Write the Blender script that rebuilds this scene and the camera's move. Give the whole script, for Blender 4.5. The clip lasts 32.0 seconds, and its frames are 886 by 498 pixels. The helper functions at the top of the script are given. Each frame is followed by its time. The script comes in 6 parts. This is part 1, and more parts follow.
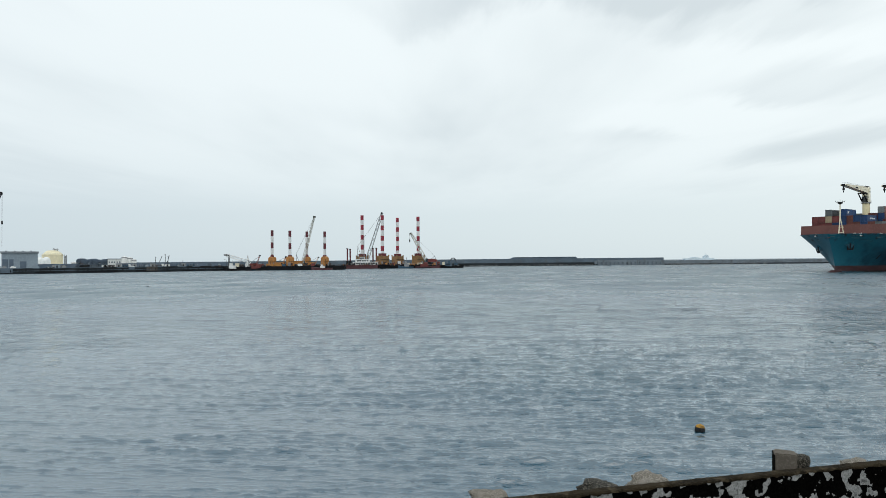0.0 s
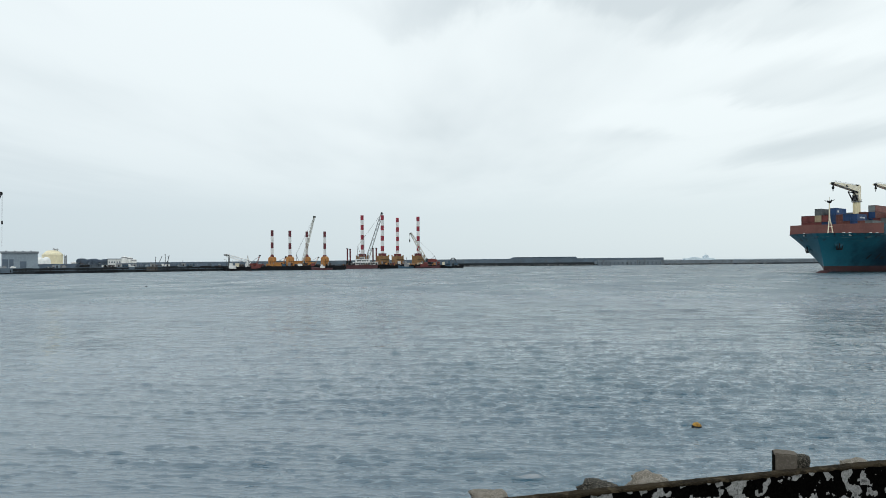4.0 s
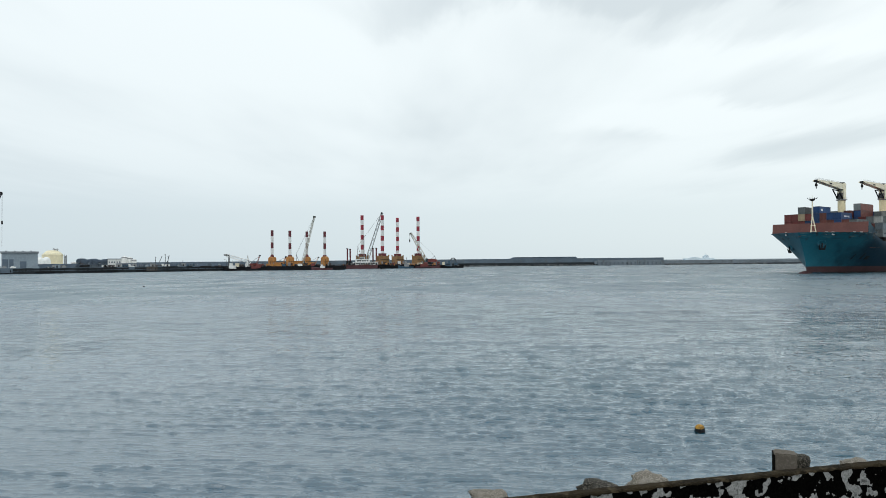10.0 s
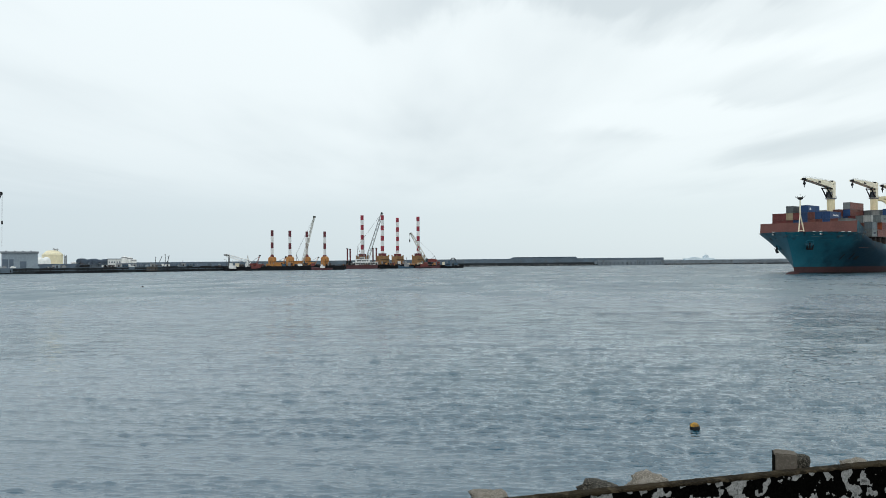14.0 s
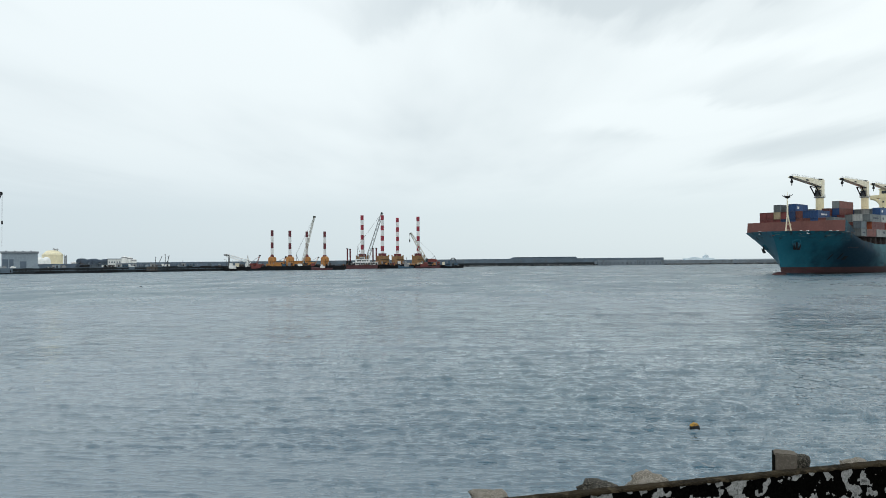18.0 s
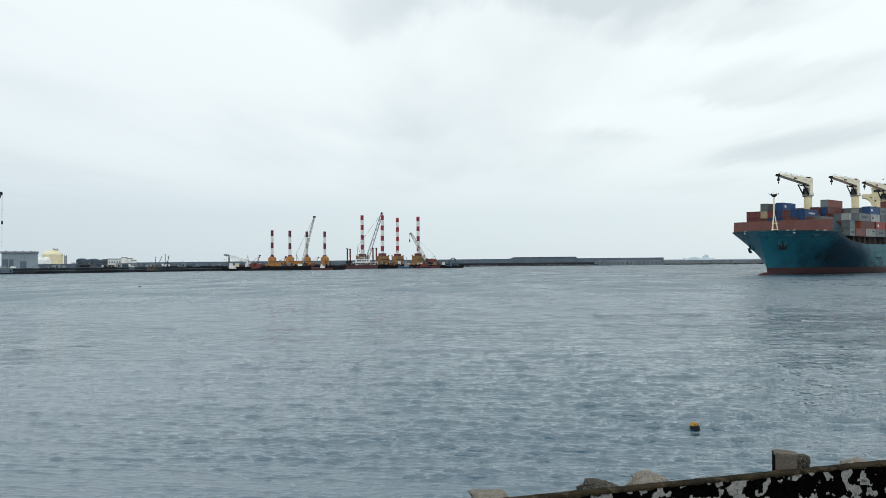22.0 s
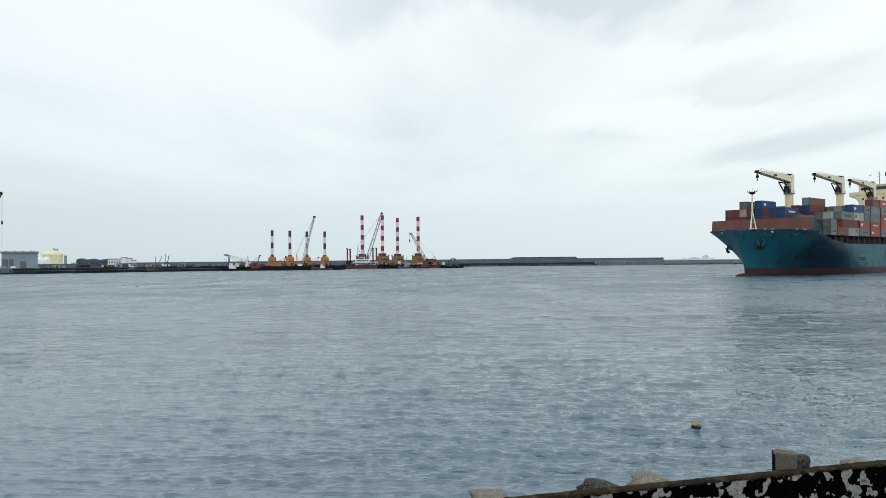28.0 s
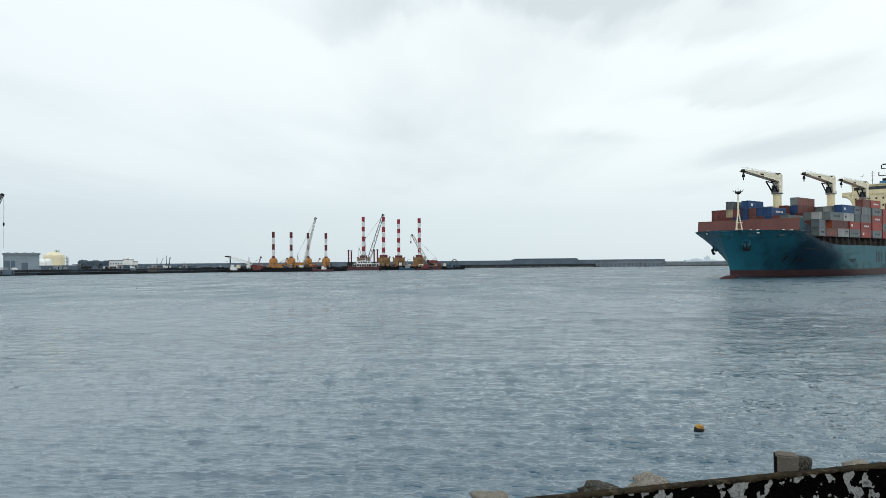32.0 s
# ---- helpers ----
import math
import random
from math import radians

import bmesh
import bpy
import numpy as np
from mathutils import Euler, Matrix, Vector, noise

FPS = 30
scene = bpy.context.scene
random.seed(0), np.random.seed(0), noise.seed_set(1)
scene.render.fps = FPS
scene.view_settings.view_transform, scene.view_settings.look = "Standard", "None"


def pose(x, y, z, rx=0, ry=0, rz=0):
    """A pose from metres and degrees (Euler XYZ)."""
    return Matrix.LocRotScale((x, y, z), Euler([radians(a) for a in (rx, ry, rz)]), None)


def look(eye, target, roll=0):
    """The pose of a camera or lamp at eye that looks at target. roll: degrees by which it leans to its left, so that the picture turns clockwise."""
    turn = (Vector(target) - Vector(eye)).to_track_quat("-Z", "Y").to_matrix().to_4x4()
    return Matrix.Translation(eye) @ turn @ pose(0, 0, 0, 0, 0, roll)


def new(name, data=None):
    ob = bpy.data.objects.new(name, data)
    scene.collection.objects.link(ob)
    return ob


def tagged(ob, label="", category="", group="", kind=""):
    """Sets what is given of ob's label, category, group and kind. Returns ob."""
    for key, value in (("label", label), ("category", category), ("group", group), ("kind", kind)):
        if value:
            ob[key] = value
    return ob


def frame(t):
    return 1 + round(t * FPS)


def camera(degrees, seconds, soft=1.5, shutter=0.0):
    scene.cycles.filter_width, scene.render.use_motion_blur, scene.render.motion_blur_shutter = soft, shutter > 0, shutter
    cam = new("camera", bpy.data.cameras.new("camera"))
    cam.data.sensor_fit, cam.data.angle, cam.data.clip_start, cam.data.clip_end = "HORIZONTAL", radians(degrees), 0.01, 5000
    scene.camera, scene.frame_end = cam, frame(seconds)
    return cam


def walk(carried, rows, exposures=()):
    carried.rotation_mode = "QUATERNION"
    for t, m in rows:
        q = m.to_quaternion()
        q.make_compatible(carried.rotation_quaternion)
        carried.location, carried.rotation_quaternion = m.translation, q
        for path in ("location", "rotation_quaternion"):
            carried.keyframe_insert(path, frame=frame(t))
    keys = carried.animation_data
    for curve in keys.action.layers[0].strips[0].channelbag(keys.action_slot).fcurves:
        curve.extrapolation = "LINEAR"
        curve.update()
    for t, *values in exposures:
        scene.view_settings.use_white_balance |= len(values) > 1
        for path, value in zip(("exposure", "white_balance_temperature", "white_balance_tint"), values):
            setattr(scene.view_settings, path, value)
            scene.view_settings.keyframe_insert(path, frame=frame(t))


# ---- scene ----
# ---------------- camera ----------------
cam = camera(70, 32.0, soft=0.75)
EYE = (0.0, 0.0, 5.75)
LEAN = -0.544


def aim(dx, dz):
    return look(EYE, (dx, 100.0, EYE[2] + 1.875 + dz), LEAN)


walk(cam, [(0.0, aim(0, 0)), (15.0, aim(0, 0)), (30.0, aim(0, 0)), (31.0, aim(0, 0)), (31.5, aim(-0.15, 0.15)), (32.0, aim(-0.18, 0.24))],
     exposures=[(0.0, -0.01), (7.0, 0.0), (9.0, 0.03), (17.0, 0.02), (24.0, 0.02), (28.0, 0.05), (32.0, 0.05)])

# ---------------- sky and sun ----------------
SUN_HEIGHT, SUN_TURN = radians(50), radians(190)
world = bpy.data.worlds.new("overcast_sky")
scene.world = world
world.use_nodes = True
wn, wl = world.node_tree.nodes, world.node_tree.links
wn.clear()
w_out = wn.new("ShaderNodeOutputWorld")
sky = wn.new("ShaderNodeTexSky")
sky.sky_type, sky.sun_disc = "NISHITA", False
sky.sun_elevation, sky.sun_rotation = SUN_HEIGHT, SUN_TURN
sky_bg = wn.new("ShaderNodeBackground")
sky_bg.inputs["Strength"].default_value = 0.05
wl.new(sky.outputs["Color"], sky_bg.inputs["Color"])
w_geo = wn.new("ShaderNodeTexCoord")
w_sep = wn.new("ShaderNodeSeparateXYZ")
wl.new(w_geo.outputs["Generated"], w_sep.inputs[0])
w_ramp = wn.new("ShaderNodeValToRGB")
w_ramp.color_ramp.elements[0].position, w_ramp.color_ramp.elements[0].color = 0.0, (0.655, 0.755, 0.80, 1)
w_ramp.color_ramp.elements[1].position, w_ramp.color_ramp.elements[1].color = 0.36, (0.87, 0.955, 0.985, 1)
e = w_ramp.color_ramp.elements.new(0.13)
e.color = (0.735, 0.83, 0.865, 1)
e = w_ramp.color_ramp.elements.new(0.62)
e.color = (0.70, 0.80, 0.88, 1)
e = w_ramp.color_ramp.elements.new(0.92)
e.color = (0.72, 0.85, 0.95, 1)
wl.new(w_sep.outputs["Z"], w_ramp.inputs["Fac"])
w_side = wn.new("ShaderNodeMapRange")
w_side.inputs["From Min"].default_value, w_side.inputs["From Max"].default_value = -0.6, 0.6
wl.new(w_sep.outputs["X"], w_side.inputs["Value"])
w_tint = wn.new("ShaderNodeMix")
w_tint.data_type, w_tint.blend_type = "RGBA", "MULTIPLY"
w_tint.inputs[0].default_value = 1.0
w_warm = wn.new("ShaderNodeMix")
w_warm.data_type = "RGBA"
w_warm.inputs[6].default_value, w_warm.inputs[7].default_value = (0.92, 0.93, 0.945, 1), (1.13, 1.105, 1.075, 1)
wl.new(w_side.outputs["Result"], w_warm.inputs[0])
wl.new(w_ramp.outputs["Color"], w_tint.inputs[6])
wl.new(w_warm.outputs[2], w_tint.inputs[7])
veil_bg = wn.new("ShaderNodeBackground")
veil_bg.inputs["Strength"].default_value = 1.05
wl.new(w_tint.outputs[2], veil_bg.inputs["Color"])
w_mix = wn.new("ShaderNodeMixShader")
w_mix.inputs[0].default_value = 0.9
wl.new(sky_bg.outputs[0], w_mix.inputs[1])
wl.new(veil_bg.outputs[0], w_mix.inputs[2])
wl.new(w_mix.outputs[0], w_out.inputs["Surface"])

sun_data = bpy.data.lights.new("sun", "SUN")
sun_data.energy, sun_data.angle, sun_data.color = 1.5, radians(60), (1.0, 0.97, 0.92)
sun = new("sun", sun_data)
sun.matrix_world = look((0, 0, 0), (-math.sin(SUN_TURN) * math.cos(SUN_HEIGHT), -math.cos(SUN_TURN) * math.cos(SUN_HEIGHT), -math.sin(SUN_HEIGHT)))


# ---------------- materials ----------------
def nodes_of(name):
    m = bpy.data.materials.new(name)
    m.use_nodes = True
    nt = m.node_tree
    return m, nt, nt.nodes["Principled BSDF"]


def node(nt, kind, **inputs):
    n = nt.nodes.new(kind)
    for k, v in inputs.items():
        n.inputs[k].default_value = v
    return n


def mixed(nt, fac, a, b):
    """A colour mix; a and b are colours or sockets, fac a number or socket."""
    n = nt.nodes.new("ShaderNodeMix")
    n.data_type = "RGBA"
    for i, v in ((0, fac), (6, a), (7, b)):
        if isinstance(v, (int, float)):
            n.inputs[i].default_value = v
        elif isinstance(v, tuple):
            n.inputs[i].default_value = (*v[:3], 1)
        else:
            nt.links.new(v, n.inputs[i])
    return n.outputs[2]


def ramp(nt, socket, lo, hi):
    n = nt.nodes.new("ShaderNodeMapRange")
    n.inputs["From Min"].default_value, n.inputs["From Max"].default_value = lo, hi
    n.interpolation_type = "SMOOTHSTEP"
    nt.links.new(socket, n.inputs["Value"])
    return n.outputs["Result"]


def coords(nt, scale=(1, 1, 1)):
    tc = nt.nodes.new("ShaderNodeTexCoord")
    mp = nt.nodes.new("ShaderNodeMapping")
    mp.inputs["Scale"].default_value = scale
    nt.links.new(tc.outputs["Object"], mp.inputs["Vector"])
    return mp.outputs["Vector"]


def noise_of(nt, vec, scale, detail=4.0, rough=0.55):
    n = node(nt, "ShaderNodeTexNoise", Scale=scale, Detail=detail, Roughness=rough)
    nt.links.new(vec, n.inputs["Vector"])
    return n.outputs["Fac"]


def surface(name, color, dark=0.7, rough=0.6, metal=0.0, coarse=0.4, fine=6.0, bump=0.1, streak=None, streak_amount=0.5, streak_scale=(1.5, 1.5, 0.12), spread=0.0, spec=0.5):
    """Painted or bare surface: two scales of tone, fine relief, and stains that run down in the colour streak."""
    m, nt, p = nodes_of(name)
    v = coords(nt)
    n1, n2 = noise_of(nt, v, coarse), noise_of(nt, v, fine)
    low = tuple(c * dark for c in color)
    col = mixed(nt, ramp(nt, n1, 0.35, 0.65), low, tuple(color))
    col = mixed(nt, ramp(nt, n2, 0.45, 0.75), col, tuple(min(1, c * 1.12 + 0.01) for c in color))
    if spread:
        oi = nt.nodes.new("ShaderNodeObjectInfo")
        hsv = nt.nodes.new("ShaderNodeHueSaturation")
        mr = nt.nodes.new("ShaderNodeMapRange")
        mr.inputs["To Min"].default_value, mr.inputs["To Max"].default_value = 1 - spread, 1 + spread
        nt.links.new(oi.outputs["Random"], mr.inputs["Value"])
        nt.links.new(mr.outputs["Result"], hsv.inputs["Value"])
        nt.links.new(col, hsv.inputs["Color"])
        col = hsv.outputs["Color"]
    if streak:
        sv = coords(nt, streak_scale)
        s = noise_of(nt, sv, 1.0, 6.0, 0.65)
        msk = nt.nodes.new("ShaderNodeMath")
        msk.operation = "MULTIPLY"
        msk.inputs[1].default_value = streak_amount
        nt.links.new(ramp(nt, s, 0.52, 0.72), msk.inputs[0])
        col = mixed(nt, msk.outputs[0], col, tuple(streak))
    nt.links.new(col, p.inputs["Base Color"])
    r = nt.nodes.new("ShaderNodeMapRange")
    r.inputs["To Min"].default_value, r.inputs["To Max"].default_value = max(0.05, rough - 0.12), min(1, rough + 0.12)
    nt.links.new(n2, r.inputs["Value"])
    nt.links.new(r.outputs["Result"], p.inputs["Roughness"])
    p.inputs["Metallic"].default_value = metal
    p.inputs["Specular IOR Level"].default_value = spec
    b = node(nt, "ShaderNodeBump", Strength=bump, Distance=0.05)
    nt.links.new(n2, b.inputs["Height"])
    nt.links.new(b.outputs["Normal"], p.inputs["Normal"])
    return m


RUST = (0.16, 0.07, 0.035)
M = {}


def hull_paint():
    """Teal hull paint: the bow's light and shade put into its colour, chalked and faded amidships, with dark scrapes
    and rust runs below the deck edge.
    """
    m, nt, p = nodes_of("hull_teal_paint")
    v = coords(nt)
    sep = nt.nodes.new("ShaderNodeSeparateXYZ")
    nt.links.new(v, sep.inputs[0])
    n1, n2, n3 = noise_of(nt, v, 0.10, 5, 0.6), noise_of(nt, v, 1.4, 5, 0.6), noise_of(nt, coords(nt, (0.9, 0.9, 0.05)), 1.0, 6, 0.65)
    n4 = noise_of(nt, coords(nt, (0.14, 0.14, 0.35)), 1.0, 5, 0.6)
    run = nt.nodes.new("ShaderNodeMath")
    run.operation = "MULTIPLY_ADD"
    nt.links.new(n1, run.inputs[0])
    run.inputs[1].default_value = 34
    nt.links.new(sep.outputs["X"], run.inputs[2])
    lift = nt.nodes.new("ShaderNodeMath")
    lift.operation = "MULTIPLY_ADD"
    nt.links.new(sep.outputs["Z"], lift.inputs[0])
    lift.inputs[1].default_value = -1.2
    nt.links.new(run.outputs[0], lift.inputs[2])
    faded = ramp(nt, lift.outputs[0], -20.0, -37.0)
    # light and shade in the bow's colour: bright stem, deep blue flare, pale starboard
    bow_tone = mixed(nt, ramp(nt, run.outputs[0], 14.0, -2.0), (0.014, 0.122, 0.172), (0.002, 0.024, 0.046))
    bow_tone = mixed(nt, ramp(nt, sep.outputs["Y"], 0.1, -0.4), bow_tone, (0.050, 0.140, 0.190))
    col = mixed(nt, faded, bow_tone, (0.064, 0.160, 0.186))
    col = mixed(nt, ramp(nt, n2, 0.35, 0.75), col, mixed(nt, 0.05, col, (0.16, 0.26, 0.28)))

    def times(a, b):
        n = nt.nodes.new("ShaderNodeMath")
        n.operation = "MULTIPLY"
        for i, v_ in ((0, a), (1, b)):
            if isinstance(v_, float):
                n.inputs[i].default_value = v_
            else:
                nt.links.new(v_, n.inputs[i])
        return n.outputs[0]

    # fender scrapes at quay height, rust runs below the deck edge and above the boot topping where the paint has gone
    quay_band = times(ramp(nt, sep.outputs["Z"], 10.0, 6.0), ramp(nt, sep.outputs["X"], -6.0, -14.0))
    col = mixed(nt, times(times(ramp(nt, n4, 0.52, 0.62), quay_band), 0.5), col, (0.006, 0.030, 0.044))
    runs = ramp(nt, n3, 0.50, 0.66)
    col = mixed(nt, times(times(times(runs, ramp(nt, sep.outputs["Z"], 7.0, 11.0)), ramp(nt, sep.outputs["X"], -15.0, -32.0)), 0.85), col, (0.055, 0.040, 0.028))
    col = mixed(nt, times(times(runs, ramp(nt, sep.outputs["Z"], 11.8, 14.0)), 0.6), col, (0.045, 0.034, 0.022))
    col = mixed(nt, times(times(times(runs, ramp(nt, sep.outputs["Z"], 5.5, 2.8)), faded), 0.9), col, (0.10, 0.038, 0.022))
    # rubbed pale lines and brown tarnish high on the bow
    n5 = noise_of(nt, coords(nt, (0.25, 0.25, 2.6)), 1.0, 4, 0.6)
    high = times(ramp(nt, sep.outputs["Z"], 10.8, 12.6), ramp(nt, sep.outputs["X"], -22.0, -16.0))
    col = mixed(nt, times(times(ramp(nt, n5, 0.58, 0.66), high), 0.5), col, (0.22, 0.25, 0.23))
    n6 = noise_of(nt, coords(nt, (0.5, 0.5, 0.3)), 1.0, 5, 0.65)
    col = mixed(nt, times(times(ramp(nt, n6, 0.52, 0.66), high), 0.8), col, (0.030, 0.022, 0.016))
    nt.links.new(col, p.inputs["Base Color"])
    p.inputs["Roughness"].default_value = 0.55
    p.inputs["Specular IOR Level"].default_value = 0.15
    b = node(nt, "ShaderNodeBump", Strength=0.2, Distance=0.08)
    nt.links.new(n2, b.inputs["Height"])
    nt.links.new(b.outputs["Normal"], p.inputs["Normal"])
    return m


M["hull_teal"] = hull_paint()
M["boot_red"] = surface("boot_topping_red", (0.062, 0.021, 0.022), 0.7, 0.6, coarse=0.15, fine=1.2, streak=(0.05, 0.035, 0.03), streak_scale=(0.35, 0.35, 0.3))
M["waterline_black"] = surface("black_waterline_paint", (0.022, 0.012, 0.012), 0.5, 0.45, coarse=0.2, fine=1.5, spec=0.3)
M["breakwater_red"] = surface("primer_red_paint", (0.155, 0.057, 0.047), 0.8, 0.65, coarse=0.2, fine=2, streak=(0.11, 0.045, 0.035), streak_amount=0.6)
M["deck_red"] = surface("deck_oxide_red", (0.15, 0.065, 0.05), 0.7, 0.8)
M["cream"] = surface("cream_paint", (0.86, 0.79, 0.60), 0.9, 0.5, coarse=0.3, fine=3, streak=(0.48, 0.36, 0.20), streak_amount=0.35)
M["post_yellow"] = surface("yellowed_cream_paint", (0.84, 0.73, 0.46), 0.88, 0.5, coarse=0.3, fine=3, streak=(0.45, 0.30, 0.14), streak_amount=0.4)
M["black"] = surface("black_steel", (0.014, 0.015, 0.017), 0.7, 0.6, spec=0.2)
M["dark_hold"] = surface("dark_rusty_steel", (0.055, 0.042, 0.038), 0.6, 0.75, streak=RUST, streak_amount=0.4)
M["white"] = surface("white_paint", (0.78, 0.79, 0.77), 0.86, 0.5, coarse=0.3, fine=3, streak=(0.45, 0.36, 0.28), streak_amount=0.25)
M["grey"] = surface("grey_steel", (0.28, 0.29, 0.30), 0.75, 0.55)
M["ink"] = surface("dark_lettering", (0.015, 0.03, 0.06), 0.8, 0.5)
M["glass"] = surface("dark_glass", (0.02, 0.025, 0.03), 0.8, 0.1)
M["blue"] = surface("funnel_blue", (0.03, 0.17, 0.36), 0.8, 0.45)
for key, c in {"navy": (0.006, 0.045, 0.145), "maroon": (0.15, 0.032, 0.028), "brown": (0.15, 0.045, 0.033), "red": (0.31, 0.055, 0.042), "orange": (0.38, 0.095, 0.035),
               "silver": (0.145, 0.165, 0.168), "pale": (0.34, 0.35, 0.335), "tan": (0.34, 0.27, 0.17), "slate": (0.10, 0.125, 0.14)}.items():
    M["box_" + key] = surface("container_" + key, c, 0.78, 0.5, coarse=0.5, fine=4, bump=0.1, streak=tuple(x * 0.4 + 0.008 for x in c), streak_amount=0.6, spread=0.28)
M["yellow"] = surface("machine_yellow", (0.50, 0.215, 0.05), 0.78, 0.55, streak=(0.22, 0.10, 0.03), streak_amount=0.5)
M["ochre"] = surface("dull_ochre_paint", (0.30, 0.165, 0.06), 0.7, 0.6, streak=(0.12, 0.06, 0.03), streak_amount=0.6)
M["boom_pale"] = surface("pale_boom_paint", (0.55, 0.54, 0.48), 0.8, 0.55)
M["buoy_yellow"] = surface("buoy_ochre_paint", (0.46, 0.24, 0.02), 0.3, 0.6, coarse=14, fine=40)
M["leg_red"] = surface("leg_red_paint", (0.29, 0.018, 0.04), 0.8, 0.55)
M["leg_dark"] = surface("leg_dark_red_paint", (0.12, 0.017, 0.026), 0.8, 0.6)
M["leg_white"] = surface("leg_white_paint", (0.76, 0.77, 0.76), 0.88, 0.55)
M["barge_dark"] = surface("barge_dark_hull", (0.009, 0.010, 0.012), 0.7, 0.7, streak=(0.03, 0.02, 0.015), streak_amount=0.5, spec=0.12)
M["barge_red"] = surface("barge_red_hull", (0.095, 0.03, 0.034), 0.7, 0.65, streak=(0.05, 0.03, 0.03), streak_amount=0.5)
M["boat_blue"] = surface("boat_blue_paint", (0.03, 0.075, 0.12), 0.75, 0.5)
M["boat_red"] = surface("boat_red_paint", (0.18, 0.032, 0.025), 0.8, 0.5)
M["boom"] = surface("boom_steel", (0.34, 0.36, 0.37), 0.8, 0.5)
M["boom_dark"] = surface("boom_dark_steel", (0.06, 0.065, 0.07), 0.8, 0.5)
M["concrete"] = surface("sea_concrete", (0.115, 0.155, 0.195), 0.72, 0.85, coarse=0.08, fine=0.9, bump=0.3, streak=(0.12, 0.12, 0.115), streak_amount=0.7, streak_scale=(0.25, 0.25, 0.05))
M["concrete_pale"] = surface("pale_sea_concrete", (0.185, 0.22, 0.25), 0.75, 0.85, coarse=0.06, fine=0.7, bump=0.3, streak=(0.09, 0.095, 0.10), streak_amount=0.8, streak_scale=(0.3, 0.3, 0.05))
M["wet_concrete"] = surface("tide_darkened_concrete", (0.030, 0.036, 0.041), 0.45, 0.9, spec=0.15, coarse=0.06, fine=0.6, bump=0.4, streak=(0.03, 0.032, 0.032), streak_amount=0.7, streak_scale=(0.15, 0.15, 0.1))
def rubble_material():
    """Armour stones, each of its own tone."""
    m, nt, p = nodes_of("armour_stone")
    geo = nt.nodes.new("ShaderNodeNewGeometry")
    n = noise_of(nt, coords(nt), 1.5, 4)
    col = mixed(nt, geo.outputs["Random Per Island"], (0.03, 0.035, 0.04), (0.26, 0.27, 0.27))
    nt.links.new(mixed(nt, ramp(nt, n, 0.4, 0.7), col, (0.05, 0.055, 0.05)), p.inputs["Base Color"])
    p.inputs["Roughness"].default_value = 0.9
    return m


M["rubble"] = rubble_material()
M["rust_concrete"] = surface("rust_stained_concrete", (0.085, 0.072, 0.062), 0.6, 0.85, coarse=0.2, fine=0.8, streak=(0.03, 0.028, 0.026), streak_amount=0.7, streak_scale=(0.3, 0.3, 0.1))
M["apron"] = surface("quay_apron", (0.26, 0.26, 0.25), 0.8, 0.9, coarse=0.03, fine=0.5)
M["shed"] = surface("shed_cladding", (0.25, 0.31, 0.36), 0.86, 0.6, coarse=0.1, fine=0.8)
M["shed_roof"] = surface("shed_roof", (0.20, 0.23, 0.26), 0.85, 0.6)
M["shed_dark"] = surface("shed_door", (0.10, 0.14, 0.19), 0.85, 0.6)
M["tank_cream"] = surface("tank_cream", (0.84, 0.755, 0.52), 0.92, 0.5, coarse=0.05, fine=0.5)
M["tank_white"] = surface("tank_white", (0.88, 0.89, 0.87), 0.95, 0.5, coarse=0.05, fine=0.5)
M["far_grey"] = surface("distant_hull", (0.60, 0.69, 0.74), 0.9, 0.7, coarse=0.02, fine=0.1)
M["leaf"] = surface("dark_foliage", (0.125, 0.165, 0.215), 0.9, 0.9, coarse=0.3, fine=2.5, spec=0.1)
M["bark"] = surface("bark", (0.08, 0.06, 0.045), 0.7, 0.9)


# ---------------- mesh helpers ----------------
def bm_new():
    return bmesh.new()


def box(bm, x0, y0, z0, x1, y1, z1):
    v = [bm.verts.new(p) for p in ((x0, y0, z0), (x1, y0, z0), (x1, y1, z0), (x0, y1, z0), (x0, y0, z1), (x1, y0, z1), (x1, y1, z1), (x0, y1, z1))]
    for f in ((0, 3, 2, 1), (4, 5, 6, 7), (0, 1, 5, 4), (1, 2, 6, 5), (2, 3, 7, 6), (3, 0, 4, 7)):
        bm.faces.new([v[i] for i in f])


def rod(bm, a, b, r0, r1=None, n=8):
    """A round bar from a to b."""
    r1 = r0 if r1 is None else r1
    a, b = Vector(a), Vector(b)
    q = (b - a).to_track_quat("Z", "Y")
    rings = []
    for p, r in ((a, r0), (b, r1)):
        rings.append([bm.verts.new(p + q @ Vector((r * math.cos(i * math.tau / n), r * math.sin(i * math.tau / n), 0))) for i in range(n)])
    for i in range(n):
        f = bm.faces.new((rings[0][i], rings[0][(i + 1) % n], rings[1][(i + 1) % n], rings[1][i]))
        f.smooth = n > 6
    for cap in (bm.faces.new(rings[0][::-1]), bm.faces.new(rings[1])):
        for e_ in cap.edges:
            e_.smooth = False


